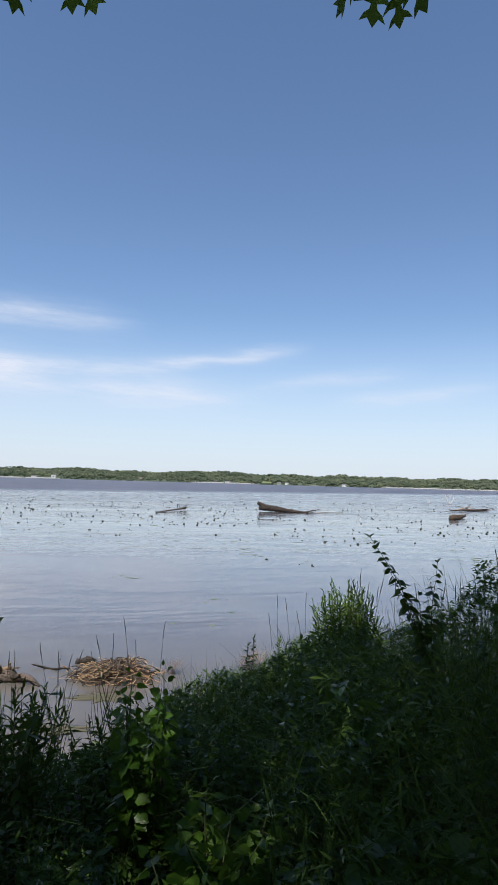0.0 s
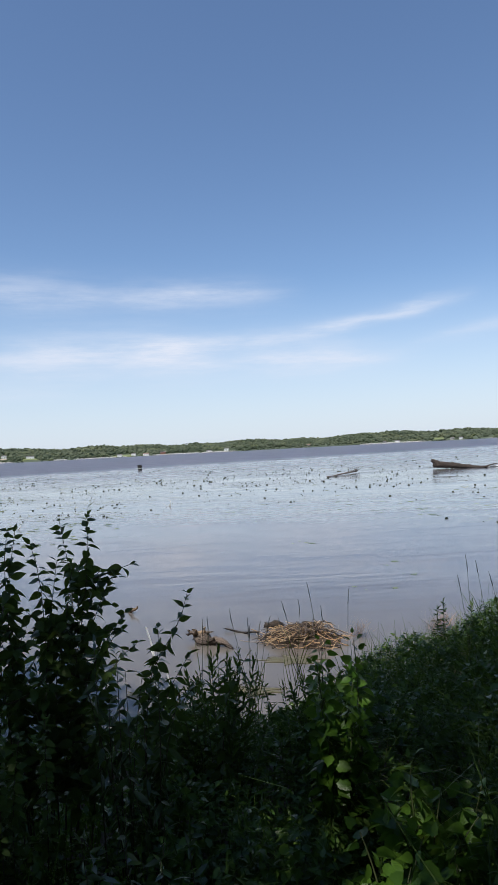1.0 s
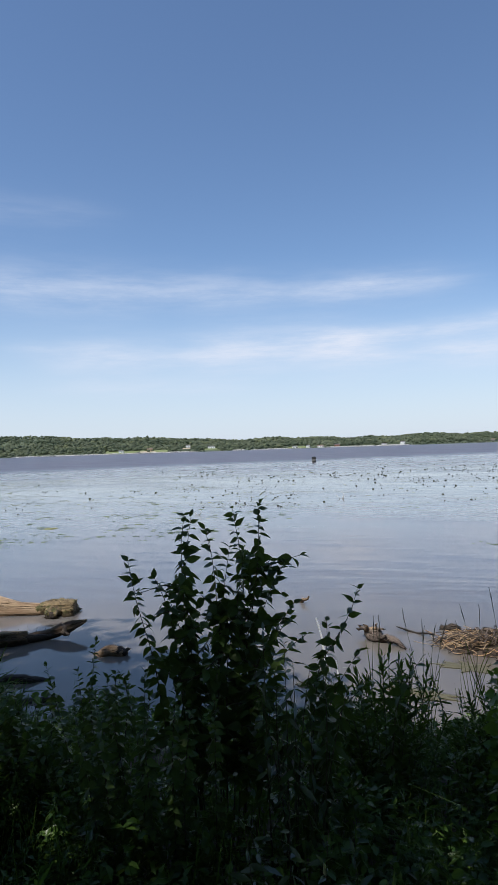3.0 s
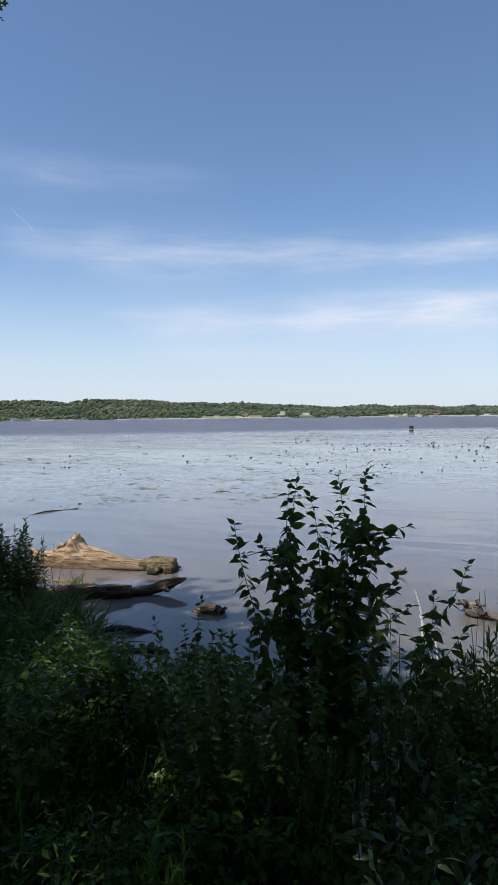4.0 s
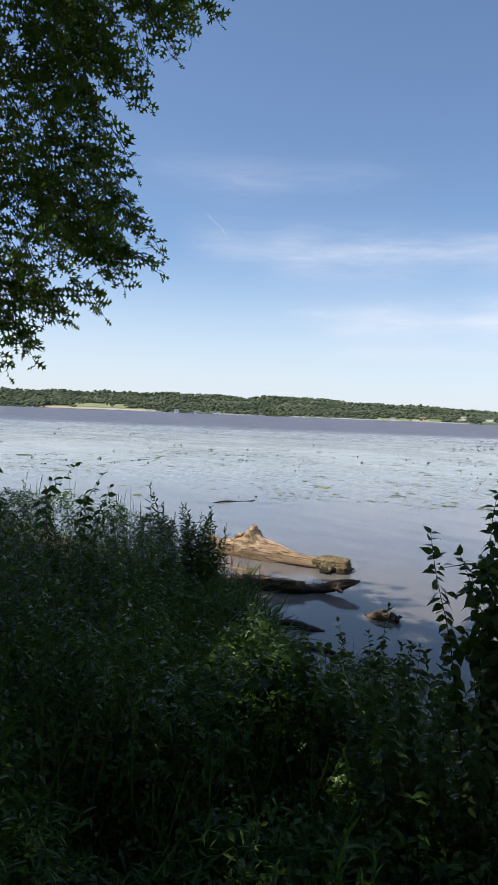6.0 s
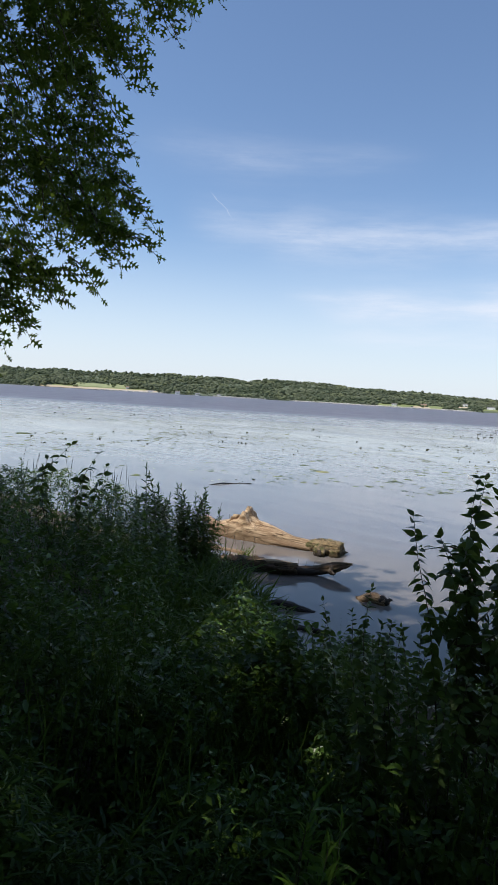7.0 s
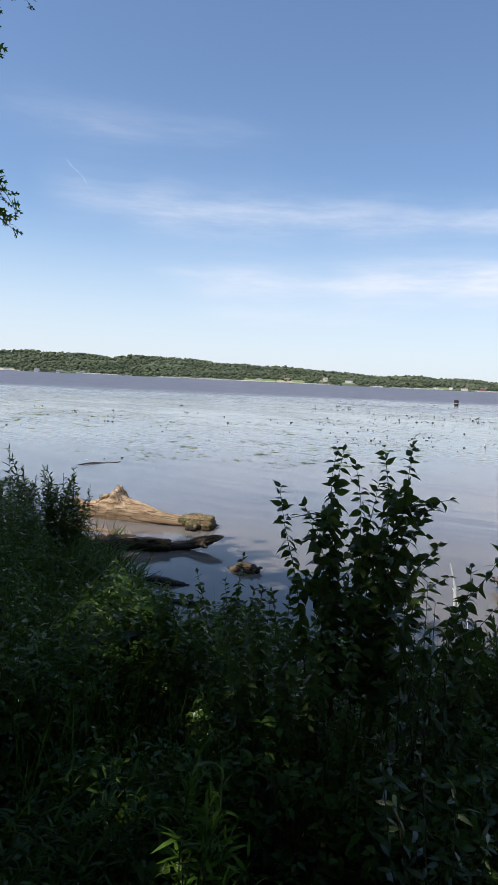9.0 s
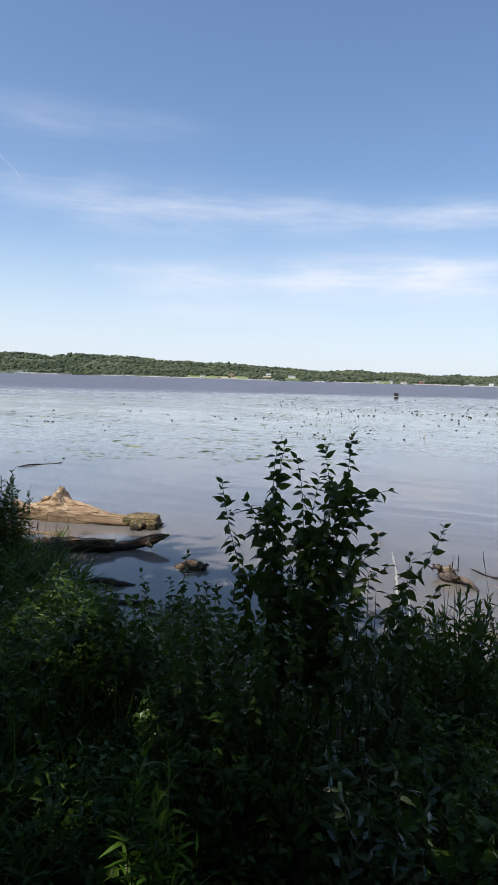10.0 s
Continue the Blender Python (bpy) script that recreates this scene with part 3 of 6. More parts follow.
def box(x0, x1, y0, y1, z0, z1):
    v = [(x, y, z) for z in (z0, z1) for y in (y0, y1) for x in (x0, x1)]
    return np.array(v, float), [(0, 2, 3, 1), (4, 5, 7, 6), (0, 1, 5, 4), (1, 3, 7, 5), (3, 2, 6, 7), (2, 0, 4, 6)]


def far_house(az, back, w, d, h, wall, roof, label, ridge=2.2, windows=3):
    """A small house on the far shore with gabled roof, windows and door."""
    w = w * (0.62 + 0.3 * abs(math.sin(az * 7)))
    r = float(far_shore(az)) + back
    x, y = -r * math.sin(radians(az)), r * math.cos(radians(az))
    z = float(ground_height(x, y))
    ob = thing("house", label, "house", (x, y, z), "houses along the far shore")
    ob.rotation_euler = (0, 0, radians(az))

    def piece(name, vf, mat, parent=ob):
        q = new(name, mesh_of(name, vf[0], vf[1], mat))
        q.parent = parent
        return q
    piece("wall", box(-w / 2, w / 2, -d / 2, d / 2, -1.5, h + 0.7), wall)
    h, ridge, e = h + 0.7, ridge * 0.8, 0.4
    rv_ = np.array([(-w / 2 - e, -d / 2 - e, h + 0.01), (w / 2 + e, -d / 2 - e, h + 0.01), (w / 2 + e, d / 2 + e, h + 0.01), (-w / 2 - e, d / 2 + e, h + 0.01), (-w / 2 - e, 0, h + ridge), (w / 2 + e, 0, h + ridge)])
    roof_ob = piece("roof", (rv_, [(0, 1, 5, 4), (2, 3, 4, 5), (0, 4, 3), (1, 2, 5), (3, 2, 1, 0)]), roof)
    piece("chimney", box(w / 4, w / 4 + 0.8, -0.4, 0.4, h + ridge * 0.5, h + ridge + 0.9), M_BRICK, roof_ob)
    for k in range(windows):
        cx = -w / 2 + w * (k + 0.7) / (windows + 0.4)
        piece("window", box(cx - 0.6, cx + 0.6, -d / 2 - 0.06, -d / 2 + 0.02, 0.9, 2.2), M_GLASS)
    piece("door", box(w / 2 - 1.8, w / 2 - 0.8, -d / 2 - 0.06, -d / 2 + 0.02, 0, 2.1), M_ROOF)


WHITE = "white sided house with grey gabled roof among far trees"
far_house(61.2, 6, 12, 8, 5.0, M_WALL, M_ROOF, "two-storey white house at the far water's edge")
far_house(63.6, 6, 16, 8, 3.0, M_WALL, M_ROOF, "low white boathouse on the far shore")
far_house(65.6, 44, 10, 8, 3.0, M_WALL, M_REDROOF, "small white house above the far beach")
far_house(39.4, 40, 17, 10, 4.0, M_TAN, M_REDROOF, "tan house with reddish roof on a far lawn")
far_house(36.0, 105, 14, 9, 5.0, M_WALL, M_ROOF, WHITE)
far_house(33.9, 60, 20, 10, 4.0, M_WALL, M_ROOF, "long pale house on the far hillside")
far_house(41.9, 30, 14, 8, 2.8, M_WALL, M_ROOF, "low white house on a far lawn")
far_house(26.4, 10, 15, 9, 3.2, M_WALL, M_ROOF, WHITE)
far_house(25.2, 14, 12, 9, 4.2, M_WALL, M_ROOF, WHITE)
far_house(24.1, 10, 16, 8, 3.2, M_WALL, M_REDROOF, "white house with reddish roof on the far shore")
far_house(22.6, 18, 14, 9, 3.6, M_BRICK, M_ROOF, "brick house among trees on the far shore")
far_house(18.5, 8, 14, 8, 3.0, M_WALL, M_ROOF, WHITE)
far_house(16.9, 26, 12, 8, 4.0, M_WALL, M_ROOF, WHITE)
far_house(9.5, 22, 10, 8, 3.0, M_SIDING, M_REDROOF, "grey house with a reddish roof among far trees")
far_house(2.8, 10, 10, 8, 2.8, M_SIDING, M_ROOF, "grey sided house among far trees")
far_house(1.7, 8, 15, 8, 3.0, M_WALL, M_ROOF, WHITE)
far_house(-2.9, 12, 9, 8, 2.6, M_SIDING, M_ROOF, "grey sided house among far trees")
far_house(-3.6, 10, 12, 8, 3.0, M_WALL, M_ROOF, WHITE)
far_house(-8.7, 10, 11, 9, 3.0, M_WALL, M_ROOF, WHITE)
far_house(57.5, 8, 12, 7, 2.6, M_WALL, M_ROOF, WHITE)
far_house(59.4, 8, 12, 7, 2.8, M_WALL, M_ROOF, WHITE)
far_house(-12.5, 8, 8, 7, 2.2, M_SIDING, M_ROOF, WHITE)

# ---------------------------------------------------------------- driftwood and things in the water
def log_mesh(name, a, b, radii, mat, seed, sides=14, n=22, sag=(0, 0, 0), rough=0.05, grain=0.18):
    """A weathered trunk from a to b in its own frame (x along it), with knots, ridges and broken ends; returns mesh and pose."""
    a, b = Vector(a), Vector(b)
    length = (b - a).length
    t = np.linspace(0, 1, n)
    r = np.interp(t, np.linspace(0, 1, len(radii)), radii)
    q = np.random.default_rng(seed)
    ridge = 1 + grain * q.normal(size=sides)[None, :] * (0.6 + 0.4 * np.sin(t * 5 + seed))[:, None] + rough * q.normal(size=(n, sides))
    ang_ = np.linspace(0, 2 * np.pi, sides, endpoint=False)
    bend = np.stack([t * 0, 4 * t * (1 - t) * sag[1] + 0.02 * np.sin(t * 9 + seed), 4 * t * (1 - t) * sag[2] + 0.02 * np.sin(t * 7 + 2 * seed)], -1)
    x = (t * length)[:, None] + np.where((t < 0.01) | (t > 0.99), 1, 0)[:, None] * q.normal(0, 0.018, (n, sides))
    v = np.stack([x, r[:, None] * ridge * np.cos(ang_) + bend[:, 1:2], r[:, None] * ridge * np.sin(ang_) * 0.9 + bend[:, 2:3]], -1).reshape(-1, 3)
    f = [[i * sides + j, i * sides + (j + 1) % sides, (i + 1) * sides + (j + 1) % sides, (i + 1) * sides + j] for i in range(n - 1) for j in range(sides)]
    c0, c1 = len(v), len(v) + 1
    v = np.concatenate([v, [[0.02, 0, 0], [length - 0.02, 0, 0]]])
    f += [[c0, (j + 1) % sides, j] for j in range(sides)] + [[c1, (n - 1) * sides + j, (n - 1) * sides + (j + 1) % sides] for j in range(sides)]
    m = Matrix.Translation(a) @ (b - a).to_track_quat("X", "Z").to_matrix().to_4x4()
    return mesh_of(name, v, f, mat, True), m


def log_thing(name, label, a, b, radii, mat, seed, category="log", **kw):
    me, m = log_mesh("trunk", a, b, radii, mat, seed, **kw)
    ob = thing(name, label, category, tuple(a))
    part("trunk", me, ob, at=m)
    return ob


def carved_log(a, b, top, wide, mat, seed, sides=30, n=80):
    """A weathered trunk whose crest follows a height profile, with long ridges and cracks down its sides."""
    a, b = Vector(a), Vector(b)
    t = np.linspace(0, 1, n)
    h, w = (np.interp(t, [q[0] for q in prof], [q[1] for q in prof]) for prof in (top, wide))
    ang_ = np.linspace(0, 2 * np.pi, sides, endpoint=False)
    v = []
    for i in range(n):
        for q in ang_:
            ridge = 1 + 0.16 * noise.noise((t[i] * 3.0, math.cos(q) * 2.2 + seed, math.sin(q) * 2.2)) + 0.10 * noise.noise((t[i] * 9.0, math.cos(q) * 6 + seed, math.sin(q) * 6)) + 0.025 * noise.noise((t[i] * 40, q * 3, seed)) + 0.15 * noise.noise((t[i] * 6, math.cos(q) * 13, math.sin(q) * 13 + seed))
            up = math.sin(q)
            z_ = (h[i] * up ** 1.25 if up > 0 else 0.16 * up) * ridge
            lean = 0.10 * max(0.0, z_ - 0.25)
            v.append((t[i] * (b - a).length + lean, w[i] * math.cos(q) * ridge * (1 if z_ < 0.22 else 0.9), z_))
    f = [[i * sides + j, i * sides + (j + 1) % sides, (i + 1) * sides + (j + 1) % sides, (i + 1) * sides + j] for i in range(n - 1) for j in range(sides)]
    f += [list(range(sides))[::-1], [(n - 1) * sides + j for j in range(sides)]]
    return mesh_of("trunk", v, f, mat, True), Matrix.Translation(a) @ (b - a).to_track_quat("X", "Z").to_matrix().to_4x4()


big = thing("driftwood_log", "sun-bleached tan driftwood log with broken roots in shallow water", "log", (-9.75, 6.42, 0.0))
me, m = carved_log((-9.95, 6.42, 0.0), (-7.60, 7.38, 0.0), [(0, 0.10), (0.05, 0.20), (0.10, 0.23), (0.15, 0.27), (0.19, 0.33), (0.23, 0.37), (0.25, 0.37), (0.268, 0.46), (0.278, 0.54), (0.300, 0.54), (0.312, 0.46), (0.33, 0.38), (0.36, 0.32), (0.42, 0.27), (0.5, 0.26), (0.6, 0.21), (0.7, 0.16), (0.82, 0.15), (1.0, 0.13)],
                   [(0, 0.14), (0.05, 0.24), (0.2, 0.31), (0.3, 0.33), (0.4, 0.30), (0.6, 0.22), (0.8, 0.15), (1.0, 0.13)], M_LOG, 4.0, sides=44, n=130)
part("trunk", me, big, at=m)
for k, (a_, b_, radii) in enumerate([((-9.75, 6.38, 0.12), (-10.1, 6.24, 0.24), [0.09, 0.07, 0.03]), ((-9.35, 6.55, 0.36), (-9.60, 6.50, 0.22), [0.05, 0.06, 0.04]), ((-9.28, 6.62, 0.40), (-9.02, 6.66, 0.20), [0.05, 0.06, 0.03])]):
    me, m = log_mesh("root_stub", a_, b_, radii, M_LOG, 5 + k, sides=12, n=12, rough=0.14)
    part("root_stub", me, big, at=m)
me, m = log_mesh("mossy_end", (-8.22, 7.12, 0.05), (-7.55, 7.41, 0.07), [0.08, 0.10, 0.13, 0.16, 0.18, 0.18, 0.15], M_MOSSY, 9, sides=24, n=26, rough=0.07, grain=0.16)
part("mossy_end", me, big, "dark mossy broken end of the log", at=m)
me, m = log_mesh("branch_stub", (-7.80, 7.28, 0.06), (-7.68, 6.98, 0.03), [0.09, 0.11, 0.105, 0.095], M_MOSSY, 11, sides=16, n=12, rough=0.14)
part("branch_stub", me, big, "mossy hollow branch stub", at=m)
# solid dark plug on the stub stands in for the shade of a hole
me, m = log_mesh("hollow", (-7.69, 7.00, 0.03), (-7.67, 6.96, 0.03), [0.065, 0.06], M_DARKLOG, 12, sides=12, n=4, rough=0.15)
part("hollow", me, big, "dark plug for the shade inside the hollow stub", at=m)

slab = log_thing("sunken_log", "pale half-sunken log lying beside the driftwood", (-9.3, 5.62, -0.06), (-8.25, 5.95, -0.05), [0.12, 0.11, 0.07], M_LOG, 13, n=16)
second = log_thing("driftwood_log", "split brown driftwood trunk with a dark underside and pointed tip", (-8.0, 4.95, 0.05), (-6.98, 5.96, 0.09), [0.10, 0.11, 0.12, 0.11, 0.10, 0.07], M_BROWNLOG, 15, sides=20, n=36, rough=0.15, grain=0.26)
me, m = log_mesh("branch", (-7.45, 5.50, 0.0), (-6.54, 6.60, 0.17), [0.05, 0.075, 0.08, 0.065, 0.06, 0.065, 0.02], M_BROWNLOG, 16, sides=18, n=36, sag=(0, 0, -0.03), rough=0.13, grain=0.25)
part("branch", me, second, "brown branch ending in a broken point", at=m)
me, m = log_mesh("broken_fork", (-6.72, 6.36, 0.13), (-6.60, 6.32, 0.05), [0.05, 0.045, 0.015], M_DARKLOG, 19, sides=9, n=8, rough=0.15)
part("broken_fork", me, second, at=m)
me, m = log_mesh("splinter", (-7.75, 5.18, 0.13), (-7.0, 5.94, 0.15), [0.03, 0.05, 0.04, 0.02], M_LOG, 17, sides=10, n=18, rough=0.2)
part("splinter", me, second, "pale split top of the trunk", at=m)
# dark piece under the trunk paints in the shade on its lower side
me, m = log_mesh("underside", (-7.6, 5.30, 0.0), (-6.66, 6.36, 0.09), [0.07, 0.07, 0.06, 0.04, 0.02], M_DARKLOG, 18, sides=12, n=14, rough=0.12)
part("underside", me, second, "dark underside piece, coloured for the shade below the trunk", at=m)
for k in range(5):
    v, f = tube(bow((-7.05 + 0.07 * k, 5.90 + 0.08 * k, 0.13), (-7.07 + 0.09 * k, 5.90 + 0.08 * k, 0.21 + 0.02 * (k % 2)), (0.004, 0, 0), 5), np.linspace(0.0022, 0.001, 5), 5)
    part("moss_sprig", mesh_of("moss_sprig", v, f, M_MOSSY), second)
stub = log_thing("wood_stump", "small tan stump standing out of the water with a dark end", (-5.82, 6.00, 0.0), (-5.46, 6.17, 0.03), [0.04, 0.075, 0.09, 0.09, 0.07], M_LOG, 21, n=14, category="stump", sides=18, rough=0.03, grain=0.06)
# end face gets a dark colour in place of its shade
me, m = log_mesh("dark_end", (-5.54, 6.13, 0.03), (-5.43, 6.19, 0.03), [0.066, 0.07, 0.055], M_DARKLOG, 22, n=6, rough=0.04, grain=0.06)
part("dark_end", me, stub, "stump end coloured dark for its shaded side", at=m)
tuft_n = 26
a_ = rng.uniform(0, 6.28, tuft_n)
v, f = sprinkle(BLADE, np.stack([-8.05 + rng.normal(0, 0.05, tuft_n), 5.80 + rng.normal(0, 0.05, tuft_n), np.full(tuft_n, 0.02)], -1), turns(np.stack([np.cos(a_) * 0.5, np.sin(a_) * 0.5, np.ones(tuft_n)], -1), a_), rng.uniform(0.12, 0.28, tuft_n))
solid("grass_tuft", v, f, M_VINE, "small bright grass tuft growing between the logs", "grass tuft")
log_thing("wet_log", "dark wet log half under water by the bank", (-6.25, 4.75, 0.0), (-5.62, 5.12, 0.0), [0.04, 0.075, 0.07, 0.035], M_DARKLOG, 24, n=22, rough=0.12)
log_thing("wet_log", "dark wet log half under water by the bank", (-5.70, 4.40, -0.02), (-5.05, 4.75, -0.01), [0.05, 0.075, 0.05, 0.03], M_DARKLOG, 26, n=22, rough=0.14)
log_thing("drift_branch", "thin grey branch floating on the water", (-15.05, 9.45, 0.0), (-14.95, 10.85, 0.02), [0.012, 0.022, 0.02, 0.01], M_DARKLOG, 28, n=16, sag=(0, 0.08, 0), category="branch")
log_thing("drift_branch", "thin grey branch floating by the reed pile", (-2.75, 8.55, 0.02), (-2.25, 8.40, 0.02), [0.012, 0.018, 0.014], M_DARKLOG, 29, n=10, category="branch")
log_thing("wood_chunk", "small brown chunk of drift wood", (-2.25, 8.82, 0.02), (-2.0, 8.80, 0.03), [0.05, 0.06, 0.05], M_DARKLOG, 30, n=8, category="wood")
chip = log_thing("wood_chunk", "split pale stick end poking out of the lake", (-4.62, 9.40, 0.0), (-4.45, 9.32, 0.12), [0.03, 0.03, 0.012], M_LOG, 31, n=8, category="wood")
root = log_thing("driftwood_root", "grey-brown gnarled drift root lying on the water", (-3.02, 8.06, 0.06), (-2.42, 7.80, 0.02), [0.05, 0.085, 0.06, 0.05, 0.035, 0.015], M_GREYLOG, 33, n=24, sides=16, rough=0.20, grain=0.34)
for k, (a_, b_, radii, mat) in enumerate([((-2.98, 8.04, 0.08), (-3.08, 8.00, 0.16), [0.05, 0.04, 0.012], M_GREYLOG), ((-2.92, 8.02, 0.10), (-2.84, 7.98, 0.20), [0.045, 0.03, 0.022, 0.008], M_LOG), ((-2.90, 8.00, 0.09), (-2.76, 7.95, 0.15), [0.04, 0.03, 0.01], M_GREYLOG), ((-2.98, 8.06, 0.06), (-3.14, 8.06, 0.11), [0.05, 0.03, 0.01], M_DARKLOG), ((-2.86, 7.98, 0.06), (-2.70, 7.84, 0.10), [0.04, 0.035, 0.012], M_DARKLOG), ((-2.96, 8.00, 0.10), (-3.0, 7.93, 0.18), [0.03, 0.02, 0.008], M_BROWNLOG)]):
    me, m = log_mesh("root_stub", a_, b_, radii, mat, 40 + k, sides=9, n=9, rough=0.22, grain=0.3)
    part("root_stub", me, root, at=m)

far_log = log_thing("floating_log", "long dark floating log with a raised knobbly end", (1.2, 57.8, 0.30), (5.4, 55.6, 0.02), [0.22, 0.28, 0.25, 0.21, 0.19, 0.14, 0.08], M_BLACKLOG, 50, n=40, rough=0.16, grain=0.25)
me, m = log_mesh("raised_end", (1.85, 57.5, 0.34), (1.05, 57.9, 0.72), [0.16, 0.22, 0.20, 0.16], M_BLACKLOG, 51, n=10, rough=0.16)
part("raised_end", me, far_log, at=m)
me, m = log_mesh("branch", (5.0, 55.9, 0.05), (8.8, 58.6, 0.08), [0.10, 0.07, 0.05, 0.02], M_BLEACHED, 52, n=14)
part("branch", me, far_log, "thin pale branch trailing on the water", at=m)
me, m = log_mesh("branch", (5.2, 55.6, 0.1), (6.6, 57.2, 0.35), [0.08, 0.06, 0.02], M_DARKLOG, 53, n=10)
part("branch", me, far_log, at=m)
drift = log_thing("drift_branch", "brown floating branch with a tuft of twigs", (-7.1, 49.8, 0.05), (-5.3, 55.8, 0.12), [0.03, 0.05, 0.06, 0.04], M_GREYLOG, 55, n=14, category="branch")
for k in range(7):
    me, m = log_mesh("twig", (-5.8 + 0.08 * k, 54.4 + 0.2 * k, 0.1), (-5.9 + 0.18 * k, 54.6 + 0.2 * k, 0.45 + 0.06 * (k % 3)), [0.05, 0.03, 0.015], M_DARKLOG, 60 + k, sides=6, n=6)
    part("twig", me, drift, at=m)
log_thing("floating_log", "short orange-brown log end floating on the lake", (16.5, 51.2, 0.12), (18.9, 55.2, 0.16), [0.22, 0.25, 0.20, 0.17, 0.12], M_BROWNLOG, 70, n=30, rough=0.2)
snarl = log_thing("floating_log", "brown floating log with a tangle of branches", (22.6, 70.5, 0.12), (28.6, 75.2, 0.15), [0.08, 0.14, 0.18, 0.10], M_GREYLOG, 72, n=24, rough=0.14)
for k in range(6):
    me, m = log_mesh("twig", (23.2 + 0.75 * k, 71.0 + 0.6 * k, 0.1), (24.2 + 0.75 * k + rng.uniform(-1.2, 1.4), 71.4 + 0.6 * k, 0.30 + rng.uniform(0, 0.55)), [0.08, 0.06, 0.02], (M_LOG, M_GREYLOG, M_DARKLOG)[k % 3], 80 + k, sides=6, n=8, rough=0.1)
    part("twig", me, snarl, at=m)


def snag(base, tips, label):
    ob = thing("dead_snag", label, "snag", base)
    for k, (dx, dz, r0) in enumerate(tips):
        v, f = tube(bow(base, (base[0] + dx, base[1], base[2] + dz), (0.12 * (-1) ** k, 0, 0.05), 8), np.linspace(r0, r0 * 0.3, 8), 6, 0.1, k)
        part("branch", mesh_of("branch", v, f, M_BLEACHED, True), ob)


snag((32.7, 102.6, -0.1), [(0.7, 1.1, 0.10), (-0.75, 1.9, 0.09), (-0.1, 1.75, 0.06), (0.35, 1.7, 0.05)], "bleached forked dead snag standing in the lake")
snag((30.9, 107.0, -0.1), [(-0.7, 1.1, 0.08), (0.1, 0.5, 0.06)], "small bleached dead stick leaning in the lake")
snag((-11.6, 28.2, -0.05), [(0.02, 0.38, 0.022), (-0.25, 0.30, 0.012), (0.02, 0.15, 0.02)], "thin bent stick standing in the water")
snag((8.0, 45.5, -0.05), [(0.05, 0.35, 0.03), (-0.1, 0.25, 0.02)], "short thin stick standing in the water")
snag((-14.3, 20.3, -0.03), [(0.1, 0.22, 0.02), (-0.04, 0.2, 0.015)], "short dark stick standing in the water")

# channel marker: short dark pilings bound together
marker = thing("piling_cluster", "dark weathered cluster of short pilings standing in the lake", "pilings", (-44.4, 96.5, -0.3))
for k, (dx, dy, h) in enumerate([(-0.20, 0, 0.86), (0.18, 0.05, 0.80), (0.0, -0.18, 0.66), (0.02, 0.2, 0.88)]):
    v, f = tube([(-44.4 + dx, 96.5 + dy, -0.3), (-44.4 + dx, 96.5 + dy, 0.3), (-44.4 + dx * 1.1, 96.5 + dy, h)], [0.17, 0.16, 0.17], 10, 0.04, k)
    part("pile", mesh_of("pile", v, f, M_PILE), marker)
v, f = tube([(-44.4, 96.5, 0.28), (-44.4, 96.5, 0.40)], 0.40, 14)
part("band", mesh_of("band", v, f, M_PALEBAND), marker, "pale band round the pilings")

# pile of dead reeds and sticks
nest = thing("reed_pile", "heap of tan dead reeds and sticks in the shallows", "reed pile", (-1.65, 8.2, 0))
def heap(x, y):
    """Height of the heap: steep on one side and trailing off on the other."""
    return np.interp(x, [-2.35, -2.05, -1.75, -1.50, -1.30, -1.08], [0.0, 0.04, 0.11, 0.18, 0.15, 0.0]) * max(0.0, 1 - ((y - 8.2) / 0.36) ** 2)


mound_v, mound_f = [], []
for i in range(13):
    for j in range(24):
        q, a_ = i / 12, 2 * np.pi * j / 24
        mx, my = -1.68 + 0.60 * q * math.cos(a_), 8.2 + 0.36 * q * math.sin(a_)
        mound_v.append((mx, my, 0.8 * heap(mx, my) - 0.03 + 0.012 * math.sin(5 * a_ + 3 * i)))
for i in range(12):
    for j in range(24):
        mound_f.append((i * 24 + j, i * 24 + (j + 1) % 24, (i + 1) * 24 + (j + 1) % 24, (i + 1) * 24 + j))
# litter colour is darkened so gaps between sticks look shaded
part("core", mesh_of("core", mound_v, mound_f, material("reed_litter", plain((0.07, 0.048, 0.032), 0.4, 30))), nest, "matted brown litter, darkened for the shade between the sticks")
stick_meshes = []
for k in range(7):
    v, f = tube(bow((-0.5, 0, 0), (0.5, 0, 0), (0, 0.09 * math.sin(k), 0.05 * math.cos(2 * k)), 5), np.linspace(0.0056, 0.0034, 5), 5, 0.1, k)
    stick_meshes.append(mesh_of("stick", v, f, (M_REED, M_STRAW, M_BROWNLOG, M_GREYLOG, M_REED, M_BROWNLOG, M_DARKLOG)[k]))
